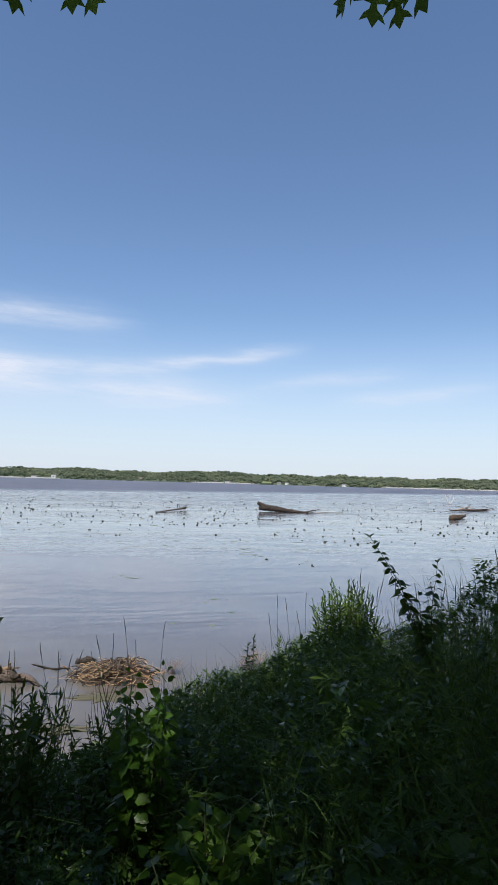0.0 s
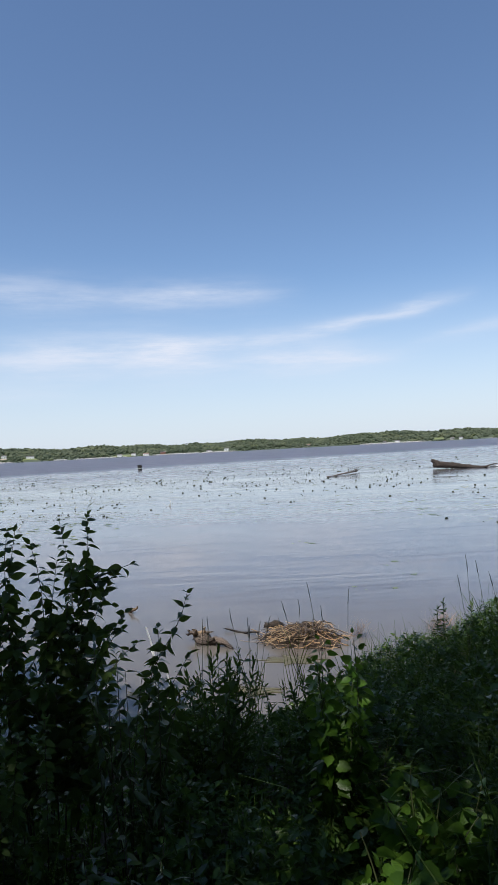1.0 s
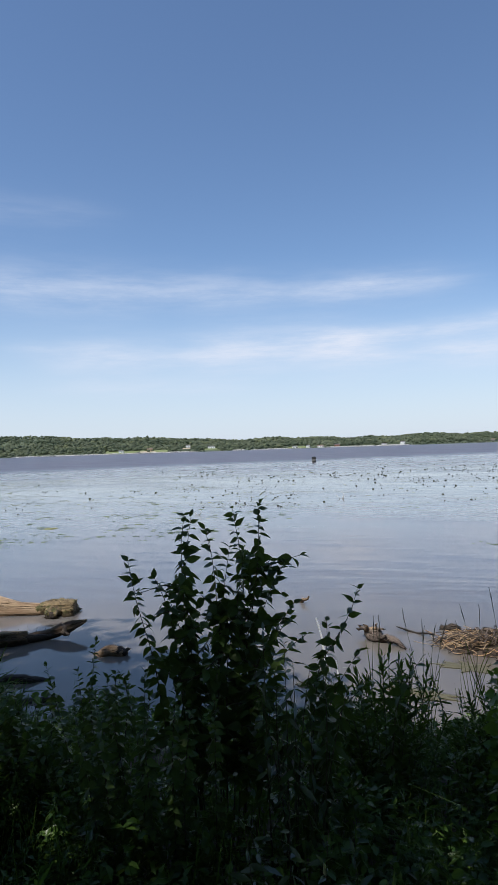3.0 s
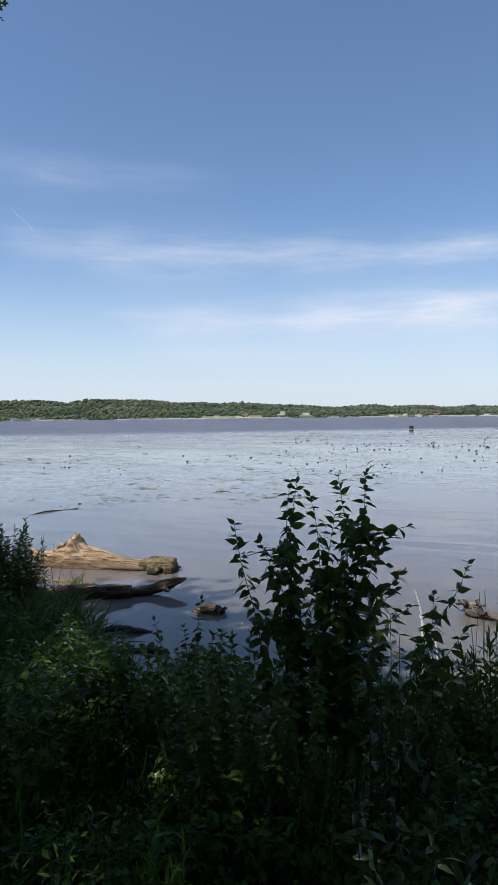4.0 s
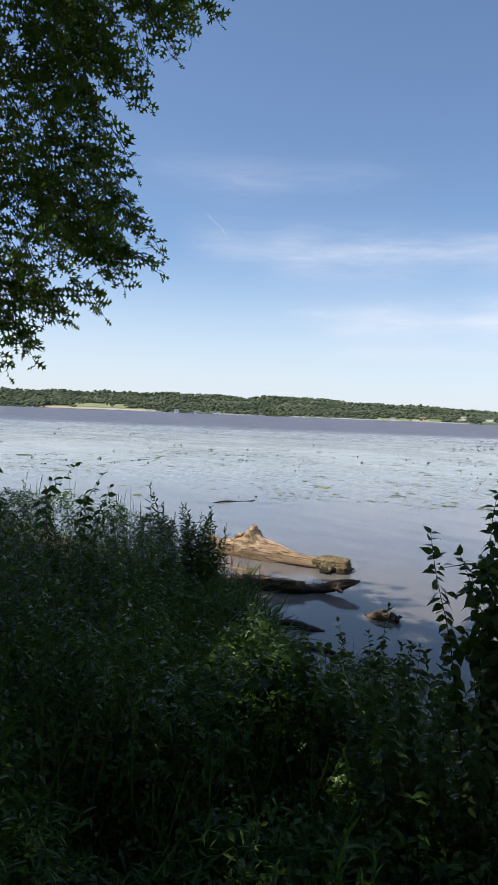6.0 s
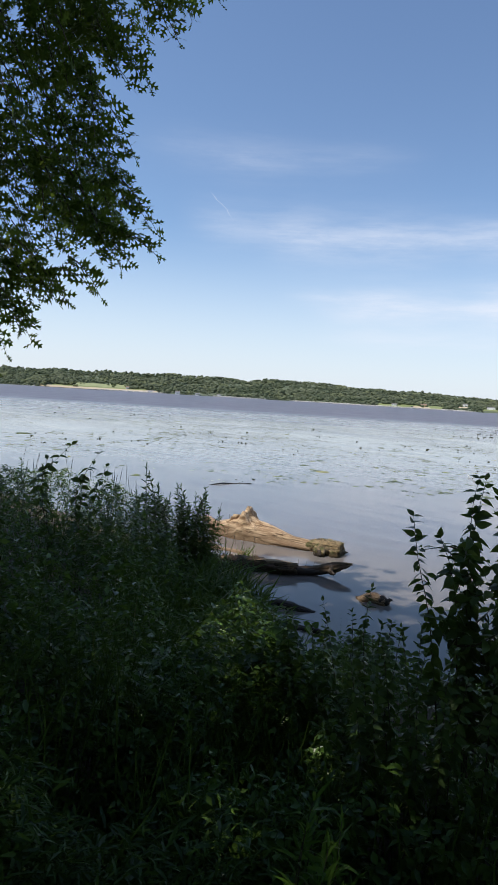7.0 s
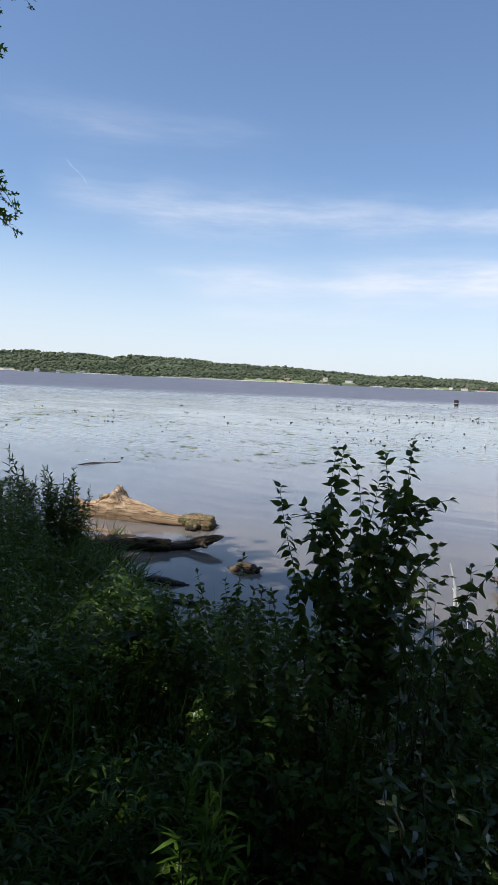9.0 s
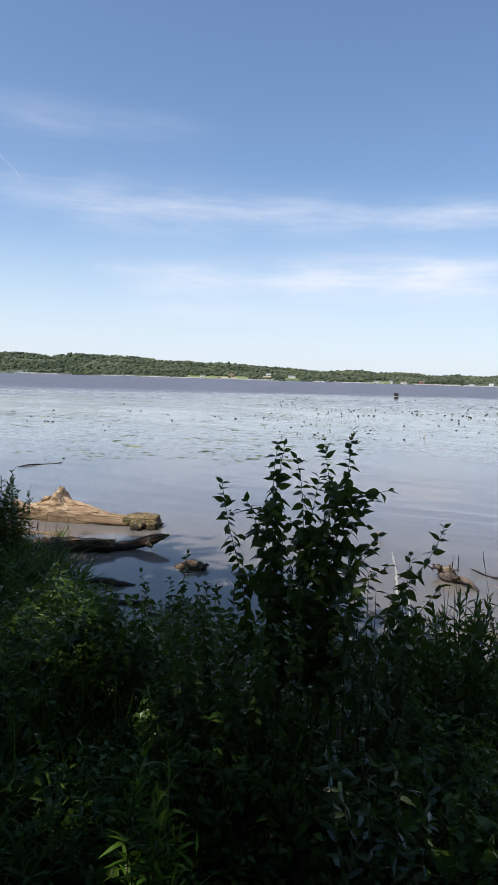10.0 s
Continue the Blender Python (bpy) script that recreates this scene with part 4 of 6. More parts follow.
for k in range(290):
    px_, py_ = -1.62 + 0.26 * rng.normal(), 8.17 + 0.14 * rng.normal()
    px_, py_ = min(max(px_, -2.2), -1.15), min(max(py_, 7.88), 8.5)
    lying = rng.random() < 0.5
    size = rng.uniform(0.18, 0.50) if lying else rng.uniform(0.12, 0.32)
    yaw_ = math.degrees(math.atan2(py_ - 8.24, px_ + 1.38)) + 180 + rng.normal(0, 36) if lying else rng.uniform(-180, 180)
    slope = math.degrees(math.atan2(heap(px_ + 0.15, py_) - heap(px_ - 0.15, py_), 0.3))
    tilt_ = (-0.75 * slope * math.cos(radians(yaw_)) if lying else 0.0) + rng.normal(0, 7 if lying else 14)
    pz_ = heap(px_, py_) + rng.uniform(-0.015, 0.05)
    part("stick", stick_meshes[k % 7], nest, at=pose(px_, py_, max(pz_, 0.012), 0, tilt_, yaw_) @ Matrix.Diagonal((size, rng.uniform(0.6, 1.5), rng.uniform(0.6, 1.3), 1)))

# scum and leaf litter floating by the bank
for cx, cy, w in ((-1.85, 6.5, 0.20), (-1.6, 7.45, 0.22), (-2.9, 6.2, 0.12)):
    k = 26
    a_ = np.linspace(0, 2 * np.pi, k, endpoint=False)
    rad = w * (1 + 0.3 * rng.normal(size=k))
    rim = np.stack([cx + rad * np.cos(a_) * 1.5, cy + rad * np.sin(a_) * 0.6, np.full(k, 0.006)], -1)
    v = np.concatenate([[[cx, cy, 0.02]], rim, rim - [0, 0, 0.02]])
    f = [(0, 1 + j, 1 + (j + 1) % k) for j in range(k)] + [(1 + j, 1 + k + j, 1 + k + (j + 1) % k, 1 + (j + 1) % k) for j in range(k)]
    solid("floating_scum", v, f, M_SCUM, "yellow-green scum floating by the bank", "scum", kind="stuff")

# lily pads, flat on the water, and lotus leaves standing on short stalks
def pad_shape(k=14):
    a_ = np.linspace(0.22, 2 * np.pi - 0.22, k)
    v = [(0, 0, 0.012)] + [(math.cos(q) * (1 + 0.05 * math.sin(4 * q)), math.sin(q), 0.012 + 0.03 * (math.sin(3 * q) > 0.6)) for q in a_]
    v += [(x, y, z - 0.02) for x, y, z in v[1:]]
    f = [(0, 1 + i, 2 + i) for i in range(k - 1)] + [(1 + i, 1 + k + i, 2 + k + i, 2 + i) for i in range(k - 1)]
    return v, f


def cup_shape(k=8):
    """A round leaf folded down over its stalk, close above the water."""
    a_ = np.linspace(0, 2 * np.pi, k, endpoint=False)
    v = [(0.1, 0, 1.0)] + [(0.65 * math.cos(q), 0.65 * math.sin(q), 0.85 + 0.12 * math.sin(2 * q)) for q in a_] + [(math.cos(q) * (1 + 0.1 * math.sin(3 * q)), 0.9 * math.sin(q), 0.15 + 0.15 * math.sin(2 * q + 1)) for q in a_] + [(0.5 * math.cos(q), 0.5 * math.sin(q), -0.3) for q in a_]
    f = [(0, 1 + i, 1 + (i + 1) % k) for i in range(k)]
    for r in range(2):
        f += [(1 + r * k + i, 1 + (r + 1) * k + i, 1 + (r + 1) * k + (i + 1) % k, 1 + r * k + (i + 1) % k) for i in range(k)]
    return v, f


def spots(n, az0, az1, d0, d1, clump=0.5, power=1.0, top=5, spread=0.010):
    """Places on the water, gathered in drifts."""
    out = []
    while len(out) < n:
        a_ = rng.uniform(az0, az1)
        d = d0 * (d1 / d0) ** (rng.random() ** power)
        x, y = -d * math.sin(radians(a_)), d * math.cos(radians(a_))
        if noise.noise((x * 0.11, y * 0.07, 3.0)) * 0.5 + 0.5 + rng.uniform(-0.25, 0.25) > clump:
            for _ in range(rng.integers(1, top)):
                out.append((x + rng.normal(0, spread * d), y + rng.normal(0, 1.4 * spread * d)))
    return np.array(out[:n])


def level(n):
    return turns(np.stack([rng.normal(size=n), rng.normal(size=n), np.zeros(n)], -1), np.zeros(n))


flat_pads = np.concatenate([spots(3300, 26, 76, 18, 66, 0.50, 0.75, 11, 0.011), spots(1600, -24, 40, 22, 95, 0.46, 0.8, 8, 0.010), spots(26, -6, 40, 11, 24, 0.4)])
n = len(flat_pads)
v, f = sprinkle(pad_shape(), np.column_stack([flat_pads, np.zeros(n)]), level(n), np.exp(rng.normal(-3.52, 0.52, n)) * (1 + np.hypot(*flat_pads.T) / 50))
solid("lily_pads", v, f, M_PAD, "scattered small yellow-green lily pads floating on the lake", "lily pads", kind="stuff")
stand = np.concatenate([spots(330, 26, 74, 25, 95, 0.45, 0.8), spots(1150, -24, 36, 27, 100, 0.36, 0.75, 4, 0.014), spots(200, 2, 27, 36, 85, 0.36, 0.8, 4, 0.014), spots(16, -10, 60, 16, 36, 0.3)])
n = len(stand)
size = np.clip(0.014 + rng.gamma(1.7, 0.016, n), 0.016, 0.080) * 0.92 * (0.55 + np.hypot(*stand.T) / 80)
v, f = sprinkle(cup_shape(), np.column_stack([stand, np.zeros(n)]), level(n), np.column_stack([size, size, size * rng.uniform(0.5, 1.0, n)]))
solid("lotus_leaves", v, f, M_LOTUS, "dark curled lotus leaves standing just above the water", "lotus leaves", kind="stuff")


# ---------------------------------------------------------------- plants of the bank
CAP = [(-40, -3), (-22, -5.2), (-20.5, -7.0), (-19, -8.9), (-17, -9.8), (-15, -11.0), (-12.5, -12.4), (-10.5, -11.6), (-7, -12), (-5, -13.5), (-2, -15.6), (1.5, -15.9), (5, -17.2), (8, -20), (12, -22.0), (16, -22.5), (18, -20), (21, -21.5), (25, -21.5), (33, -21.5), (39, -20.8), (41, -20), (45, -18.8), (47.5, -22.5), (49.5, -20.5), (52, -17.8), (55, -15.2), (56.5, -12), (58, -10.2), (61, -9.4), (65, -8.6), (68, -7.1), (72, -7.0), (78, -6.7), (100, -4)]


def growth_top(x, y, tall):
    """How high the undergrowth stands at a place: its own height, lower towards the open water."""
    az_ = np.degrees(np.arctan2(-(x + 0.1), y - 0.1))
    d = np.hypot(x + 0.1, y - 0.1)
    cap = 2.48 + d * np.tan(np.radians(np.interp(az_, [c[0] for c in CAP], [c[1] for c in CAP])))
    more = 1 + 0.8 * np.clip((-3 - az_) / 7, 0, 1) + 0.55 * np.clip((az_ - 60) / 6, 0, 1)
    less = 1 - 0.75 * np.exp(-(((x + 0.2) / 0.5) ** 2 + ((y - 2.4) / 1.0) ** 2))
    less = less * (1 - 0.85 * np.exp(-(((x + 1.5) / 0.38) ** 2 + ((y - 1.45) / 0.38) ** 2))) * (0.55 + 0.45 * np.clip((d - 1.4) / 1.0, 0, 1))
    cap = cap - 0.05 * (1 + np.sin(8.3 * x + 3.1 * y) * np.sin(6.7 * y - 2.3 * x) + 0.6 * np.sin(17 * x + 5) * np.sin(15 * y)) * np.clip((-az_ + 14) / 6, 0.35, 1)
    less = less * (1 - 0.75 * np.exp(-(((x + 5.3) / 1.0) ** 2 + ((y - 3.8) / 0.6) ** 2)))
    return np.minimum(ground_height(x, y) + tall * more * less, cap)


def bank_spots(n, az0=-34, az1=100, d0=1.35, d1=9.0, power=0.75):
    x, y = np.empty(0), np.empty(0)
    while len(x) < n:
        a_ = np.radians(rng.uniform(az0, az1, 2 * n))
        d = d0 + (d1 - d0) * rng.random(2 * n) ** (1 / power)
        px_, py_ = -0.1 - d * np.sin(a_), 0.1 + d * np.cos(a_)
        ok = (ground_height(px_, py_) > 0.03)
        x, y = np.append(x, px_[ok]), np.append(y, py_[ok])
    return x[:n], y[:n]


def lumps(x, y, scale, seed):
    return np.array([noise.noise((a_ * scale, b_ * scale, seed)) for a_, b_ in zip(x, y)])


def leaf_mass(name, count, shape, mat, size, tall, label, category, rise=(5, 30), sprigs=7, **where):
    """Undergrowth: short leafy sprigs at all heights, most of them near the top."""
    k = count // sprigs
    x, y = bank_spots(k, **where)
    h = tall * (0.72 + 0.75 * lumps(x, y, 1.4, 5.0)) * rng.uniform(0.75, 1.1, k)
    g0 = ground_height(x, y)
    top = growth_top(x, y, h)
    z = g0 + np.maximum(top - g0, 0.03) * (1 - rng.random(k) ** 1.9 * 0.9)
    base = np.stack([x, y, z], -1)
    lean = np.stack([rng.normal(0, 0.5, k), rng.normal(0, 0.5, k), rng.uniform(0.3, 1.0, k)], -1)
    lean /= np.linalg.norm(lean, axis=1, keepdims=True)
    places, along = [], []
    for j in range(sprigs):
        places.append(base - lean * (0.035 * j * size / 0.07)[..., None] if np.ndim(size) else base - lean * (0.38 * size * j))
        a_ = rng.uniform(0, 6.28, k)
        up = np.radians(rng.uniform(rise[0], rise[1], k))
        along.append(np.stack([np.cos(a_) * np.cos(up), np.sin(a_) * np.cos(up), np.sin(up)], -1))
    P_, A_ = np.concatenate(places), np.concatenate(along)
    ok = P_[:, 2] > np.maximum(ground_height(P_[:, 0], P_[:, 1]), 0.0) + 0.01
    P_, A_ = P_[ok], A_[ok]
    v, f = sprinkle(shape, P_, turns(A_, rng.normal(0, 0.5, len(P_))), size * rng.uniform(0.6, 1.25, len(P_)))
    return solid(name, v, f, mat, label, category, True, kind="stuff")


leaf_mass("undergrowth", 31000, ROUND, M_UNDER, 0.054, 0.75, "dense dark green leafy undergrowth on the shaded bank", "undergrowth", rise=(-45, 25), sprigs=9, az0=-8, az1=52, d1=6.5)
leaf_mass("undergrowth", 60000, LANCE, M_UNDER, 0.058, 0.75, "dense dark green narrow-leaved undergrowth on the shaded bank", "undergrowth", rise=(-40, 45), sprigs=10, az0=42, d1=6.0)
leaf_mass("undergrowth", 9000, LOBED, M_UNDER, 0.075, 0.60, "low lobed-leaf weeds covering the shaded bank", "undergrowth", rise=(-40, 25), d1=6.0)
leaf_mass("undergrowth", 36000, LANCE, M_NARROW, 0.056, 0.9, "narrow-leaved weeds among the shaded undergrowth", "weeds", rise=(-20, 60), sprigs=10, az0=-34, az1=18, d1=9.5)
leaf_mass("undergrowth", 46000, LANCE, M_NARROW, 0.082, 0.85, "narrow-leaved weeds on the shaded bank", "weeds", rise=(-40, 40), sprigs=10, az0=45, az1=100, d1=14, power=0.9)


leaf_mass("undergrowth", 52000, SMALL, M_UNDER, 0.050, 0.95, "leafy bushes crowding the bank by the water", "bushes", rise=(-45, 30), sprigs=9, az0=46, az1=100, d0=2.5, d1=11, power=0.9)
leaf_mass("undergrowth", 23000, SMALL, M_NARROW, 0.044, 0.95, "leafy bushes on the grassy bank", "bushes", rise=(-45, 30), sprigs=9, az0=-34, az1=8, d0=2.8, d1=8, power=0.9)


leaf_mass("undergrowth", 2200, LOBED, M_UNDER, 0.095, 0.62, "fresh green broad-leaved weeds by the inlet", "weeds", rise=(-35, 25), sprigs=6, az0=46, az1=57, d0=3.6, d1=5.6, power=1.0)


ARCH = ([(x * 1.25, y - 0.25 * y ** 3, z * 2.6) for x, y, z in BLADE[0]], BLADE[1])


def grass_patch(count, tall, label, spread=9, **where):
    x, y = bank_spots(count, **where)
    g0 = ground_height(x, y)
    top = growth_top(x, y, tall * rng.uniform(0.6, 1.25, count)) + rng.uniform(-0.02, 0.17, count)
    length = np.clip(top - g0, 0.12, None)
    a_, lean = rng.uniform(0, 6.28, count), np.radians(rng.gamma(2.0, spread, count))
    along = np.stack([np.cos(a_) * np.sin(lean), np.sin(a_) * np.sin(lean), np.cos(lean)], -1)
    wide = rng.uniform(0.12, 0.30, count) / np.maximum(length, 0.2)
    v, f = sprinkle(ARCH if spread > 20 else BLADE, np.stack([x, y, g0 - 0.02], -1), turns(along, rng.uniform(0, 6.28, count)), np.stack([length * wide, length, length], -1))
    return solid("grass", v, f, M_GRASS, label, "grass", kind="stuff")


grass_patch(5200, 0.80, "tall dark green grass on the shaded bank", 24, az0=-36, az1=12, d0=1.8, d1=10, power=0.9)
grass_patch(420, 1.1, "tall thin grass along the crest of the bank", az0=-24, az1=-10.5, d0=4.2, d1=6.6, power=1.0)
grass_patch(700, 0.75, "sunlit green grass on the crest of the bank", az0=-7, az1=6, d0=4.9, d1=6.8, power=1.0)
grass_patch(2600, 0.6, "long green grass by the water's edge", az0=46, az1=66, d0=3.0, d1=9, power=1.0)

# clumps of long grass leaning over the inlet
for x, y, h in ((-6.2, 4.25, 0.50), (-5.9, 4.15, 0.62), (-5.65, 4.05, 0.58), (-5.4, 3.95, 0.62), (-5.15, 3.85, 0.55), (-4.9, 3.75, 0.50), (-5.5, 3.6, 0.60), (-5.0, 3.5, 0.55), (-4.6, 3.65, 0.42), (-5.9, 3.8, 0.62), (-5.7, 3.55, 0.66), (-5.3, 3.3, 0.64), (-4.8, 3.25, 0.60), (-4.45, 3.4, 0.48), (-6.0, 3.95, 0.66), (-5.75, 4.2, 0.50), (-5.3, 3.75, 0.60), (-4.95, 4.0, 0.40)):
    n_ = 95
    a_, lean = rng.uniform(0, 6.28, n_), np.radians(rng.gamma(2.2, 12, n_))
    al = np.stack([np.cos(a_) * np.sin(lean), np.sin(a_) * np.sin(lean), np.cos(lean)], -1)
    size_ = h * rng.uniform(0.6, 1.35, n_)
    gx_, gy_ = x + rng.normal(0, 0.09, n_), y + rng.normal(0, 0.07, n_)
    v, f = sprinkle(ARCH, np.stack([gx_, gy_, ground_height(gx_, gy_) - 0.02], -1), turns(al, rng.uniform(0, 6.28, n_)), np.stack([size_ * 0.85, 1.1 * size_, size_], -1))
    solid("grass_clump", v, f, M_GRASS, "clump of long green grass leaning over the inlet", "grass clump", group="grass clumps by the inlet")

grass_patch(2500, 0.6, "long green grass among weeds", az0=10, az1=100, d0=2.4, d1=9)

# ---- the tall opposite-leaved shrub and its neighbours
LANCE_WIDE = ([(x * 1.7, y, z) for x, y, z in LANCE[0]], LANCE[1])
LEAF_DROOP = [leaf_mesh("leaf", LANCE_WIDE, M_DROOP)]
LEAF_SHRUB = [leaf_mesh("leaf", OVATE, M_SHRUB), leaf_mesh("leaf", ([(x * 0.86, y, z - 0.12 * y * y) for x, y, z in OVATE[0]], OVATE[1]), M_SHRUB)]


def shrub(base, stems, label, length=0.07, singles=280, spacing=0.045, start=0.15, radius=0.007, mat=M_SHRUB, meshes=LEAF_SHRUB, shape=OVATE, category="shrub", group="", rise=-22, roll=None):
    """A shrub of bowed stems with leaves in crossed pairs; the upper leaves are single pieces, the rest one mass."""
    ob = thing("leafy_shrub", label, category, base, group)
    got = []
    for stem in stems:
        if len(stem) == 2:
            path = bow(stem[0], stem[1], (rng.normal(0, 0.03), rng.normal(0, 0.03), 0.0), 12)
        else:
            path = through_points(stem, 16)
        v, f = tube(path, np.linspace(radius, radius * 0.25, len(path)), 5)
        part("stem", mesh_of("stem", v, f, M_TWIG, True), ob)
        n_ = max(4, int(np.linalg.norm(np.diff(path, axis=0), axis=1).sum() * (1 - start) / spacing))
        got.append(stem_leaves(path, n_, length, start, True, rise, rng.uniform(0, 3), roll=roll))
    P_, R_, S_ = (np.concatenate([q[i] for q in got]) for i in range(3))
    order = np.argsort(-P_[:, 2])
    one, rest = order[:singles], order[singles:]
    for i in one:
        m_ = R_[i] * S_[i]
        part("leaf", meshes[int(i) % len(meshes)], ob, at=Matrix([[*m_[r_], P_[i][r_]] for r_ in range(3)] + [[0, 0, 0, 1]]))
    if len(rest):
        v, f = sprinkle(shape, P_[rest], R_[rest], S_[rest])
        tagged(part("foliage", mesh_of("foliage", v, f, mat, True), ob), kind="stuff")
    return ob


def low(x, y, dz=0.0):
    return (x, y, float(ground_height(x, y)) + dz)


foot = (-1.88, 2.88)
MAIN = [  # upright stems of the tall shrub, each from its tip down
    [(-2.28, 2.70, 1.93), (-2.27, 2.71, 1.84), (-2.25, 2.73, 1.67), (-2.21, 2.76, 1.53), (-2.19, 2.78, 1.40)],
    [(-1.99, 2.80, 2.16), (-2.01, 2.78, 2.01), (-2.00, 2.79, 1.82), (-2.00, 2.79, 1.62), (-1.99, 2.80, 1.44)],
    [(-1.99, 2.86, 2.15), (-2.00, 2.85, 2.07), (-2.01, 2.83, 1.96), (-2.02, 2.83, 1.80), (-2.00, 2.84, 1.5)],
    [(-1.99, 2.98, 2.07), (-1.96, 3.00, 1.94), (-1.95, 3.01, 1.78), (-1.95, 3.01, 1.58), (-1.94, 3.02, 1.38)],
    [(-1.89, 3.10, 2.17), (-1.88, 3.11, 2.06), (-1.86, 3.12, 1.95), (-1.84, 3.13, 1.82), (-1.86, 3.12, 1.61), (-1.89, 3.10, 1.36)],
    [(-1.74, 3.13, 2.23), (-1.75, 3.13, 2.10), (-1.75, 3.13, 1.96), (-1.76, 3.12, 1.84), (-1.78, 3.11, 1.68), (-1.83, 3.08, 1.41)],
    [(-2.06, 2.64, 1.87), (-2.02, 2.67, 1.77), (-1.99, 2.68, 1.66), (-1.97, 2.69, 1.48)],
    [(-1.63, 3.13, 1.86), (-1.67, 3.11, 1.77), (-1.72, 3.09, 1.64), (-1.77, 3.06, 1.46)],
    [(-1.55, 3.12, 1.69), (-1.59, 3.10, 1.63), (-1.67, 3.06, 1.51), (-1.74, 3.02, 1.36)],
    [(-1.47, 3.10, 1.55), (-1.53, 3.07, 1.51), (-1.62, 3.03, 1.41)],
    [(-1.84, 2.98, 1.98), (-1.86, 2.97, 1.85), (-1.88, 2.95, 1.66), (-1.90, 2.93, 1.45)],
    [(-1.78, 3.02, 1.93), (-1.80, 3.00, 1.78), (-1.82, 2.98, 1.60), (-1.86, 2.95, 1.42)],
    [(-2.12, 2.80, 1.77), (-2.08, 2.82, 1.66), (-2.04, 2.84, 1.50)],
]
stems_of_shrub = [list(m_) + [(0.5 * (m_[-1][0] + foot[0]), 0.5 * (m_[-1][1] + foot[1]), low(*foot)[2])] for m_ in MAIN]
for k in range(96):
    path = through_points(stems_of_shrub[1 + k % 12], 16)
    h_ = path[int(rng.uniform(5.5, 12.8))]
    a_, q_ = rng.uniform(0, 6.28), rng.uniform(0.10, 0.25)
    stems_of_shrub.append([(h_[0] + 1.15 * q_ * math.cos(a_), h_[1] + q_ * math.sin(a_), h_[2] + rng.uniform(0.0, 0.14)), (h_[0] + 0.5 * q_ * math.cos(a_), h_[1] + 0.5 * q_ * math.sin(a_), h_[2] + 0.03), tuple(h_)])
shrub(low(*foot), stems_of_shrub, "tall dark green shrub with upright stems and pointed paired leaves", 0.088, 300, spacing=0.031, start=0.30, radius=0.0055, rise=-27, roll=0.85)

side = (-1.40, 2.97)
shrub(low(*side), [[(-1.18, 3.06, 1.81), (-1.20, 3.05, 1.72), (-1.23, 3.04, 1.64), (-1.30, 3.01, 1.55), (-1.35, 2.99, 1.46), (-1.40, 2.97, 1.31), low(*side)], [(-1.34, 3.05, 1.64), (-1.33, 3.05, 1.56), (-1.36, 3.04, 1.44), low(-1.38, 3.0)], [(-1.14, 2.95, 1.55), (-1.2, 2.95, 1.46), (-1.3, 2.95, 1.3), low(-1.36, 2.95)], [(-1.06, 2.86, 1.46), (-1.14, 2.88, 1.38), (-1.28, 2.92, 1.2), low(-1.34, 2.92)], [(-0.96, 3.31, 1.43), (-1.00, 3.30, 1.38), (-1.04, 3.29, 1.31), (-1.08, 3.27, 1.21), low(-1.15, 3.2)], [(-1.30, 2.85, 1.45), (-1.32, 2.86, 1.36), (-1.36, 2.9, 1.2), low(-1.38, 2.9)]],
      "low dark shrub branch leaning towards the water", 0.080, 130, spacing=0.034, start=0.25, radius=0.005, rise=-22, roll=0.85)
droop = (-1.40, 2.62)
shrub(low(*droop), [(low(-1.42 + 0.03 * k, 2.6 + 0.02 * (k % 3)), (x, y, z)) for k, (x, y, z) in enumerate([(-1.44, 2.60, 1.70), (-1.36, 2.64, 1.64), (-1.30, 2.60, 1.58), (-1.46, 2.54, 1.55), (-1.26, 2.68, 1.54), (-1.36, 2.56, 1.48), (-1.18, 2.66, 1.52), (-1.10, 2.70, 1.46), (-1.2, 2.55, 1.40), (-1.32, 2.48, 1.36)])],
      "dark bush with long drooping glossy leaves", 0.088, 140, 0.05, 0.45, 0.005, M_DROOP, LEAF_DROOP, LANCE_WIDE, rise=-42)
front = (-1.95, 2.3)
shrub(low(*front), [(low(x + 0.3 * (-1.9 - x), y + 0.1), (x, y, z)) for x, y, z in [(-2.03, 2.19, 1.47), (-1.94, 2.27, 1.52), (-1.86, 2.34, 1.44), (-1.76, 2.40, 1.48), (-2.12, 2.35, 1.40), (-2.22, 2.25, 1.34), (-1.65, 2.35, 1.40), (-2.30, 2.42, 1.36), (-2.08, 2.12, 1.34), (-1.80, 2.22, 1.36), (-1.58, 2.42, 1.44), (-1.95, 2.42, 1.50), (-2.18, 2.48, 1.44), (-1.7, 2.28, 1.30)]],
      "low spreading dark shrub in front of the tall one", 0.058, 260, spacing=0.022, start=0.15, radius=0.004, rise=-10)
shrub(low(-0.95, 1.98), [(low(-0.95 + 0.2 * (x + 0.95), 1.98), (x, y, z)) for x, y, z in [(-1.10, 1.86, 1.33), (-0.98, 1.90, 1.30), (-0.88, 1.94, 1.25), (-0.80, 1.98, 1.28), (-1.04, 2.04, 1.34), (-0.92, 2.08, 1.30), (-0.76, 1.88, 1.18), (-1.16, 1.98, 1.26)]],
      "low bush with narrow glossy bluish-green leaves", 0.075, 110, 0.04, 0.3, 0.004, M_DROOP, LEAF_DROOP, LANCE_WIDE, rise=-10)
left = (-2.6, 2.65)
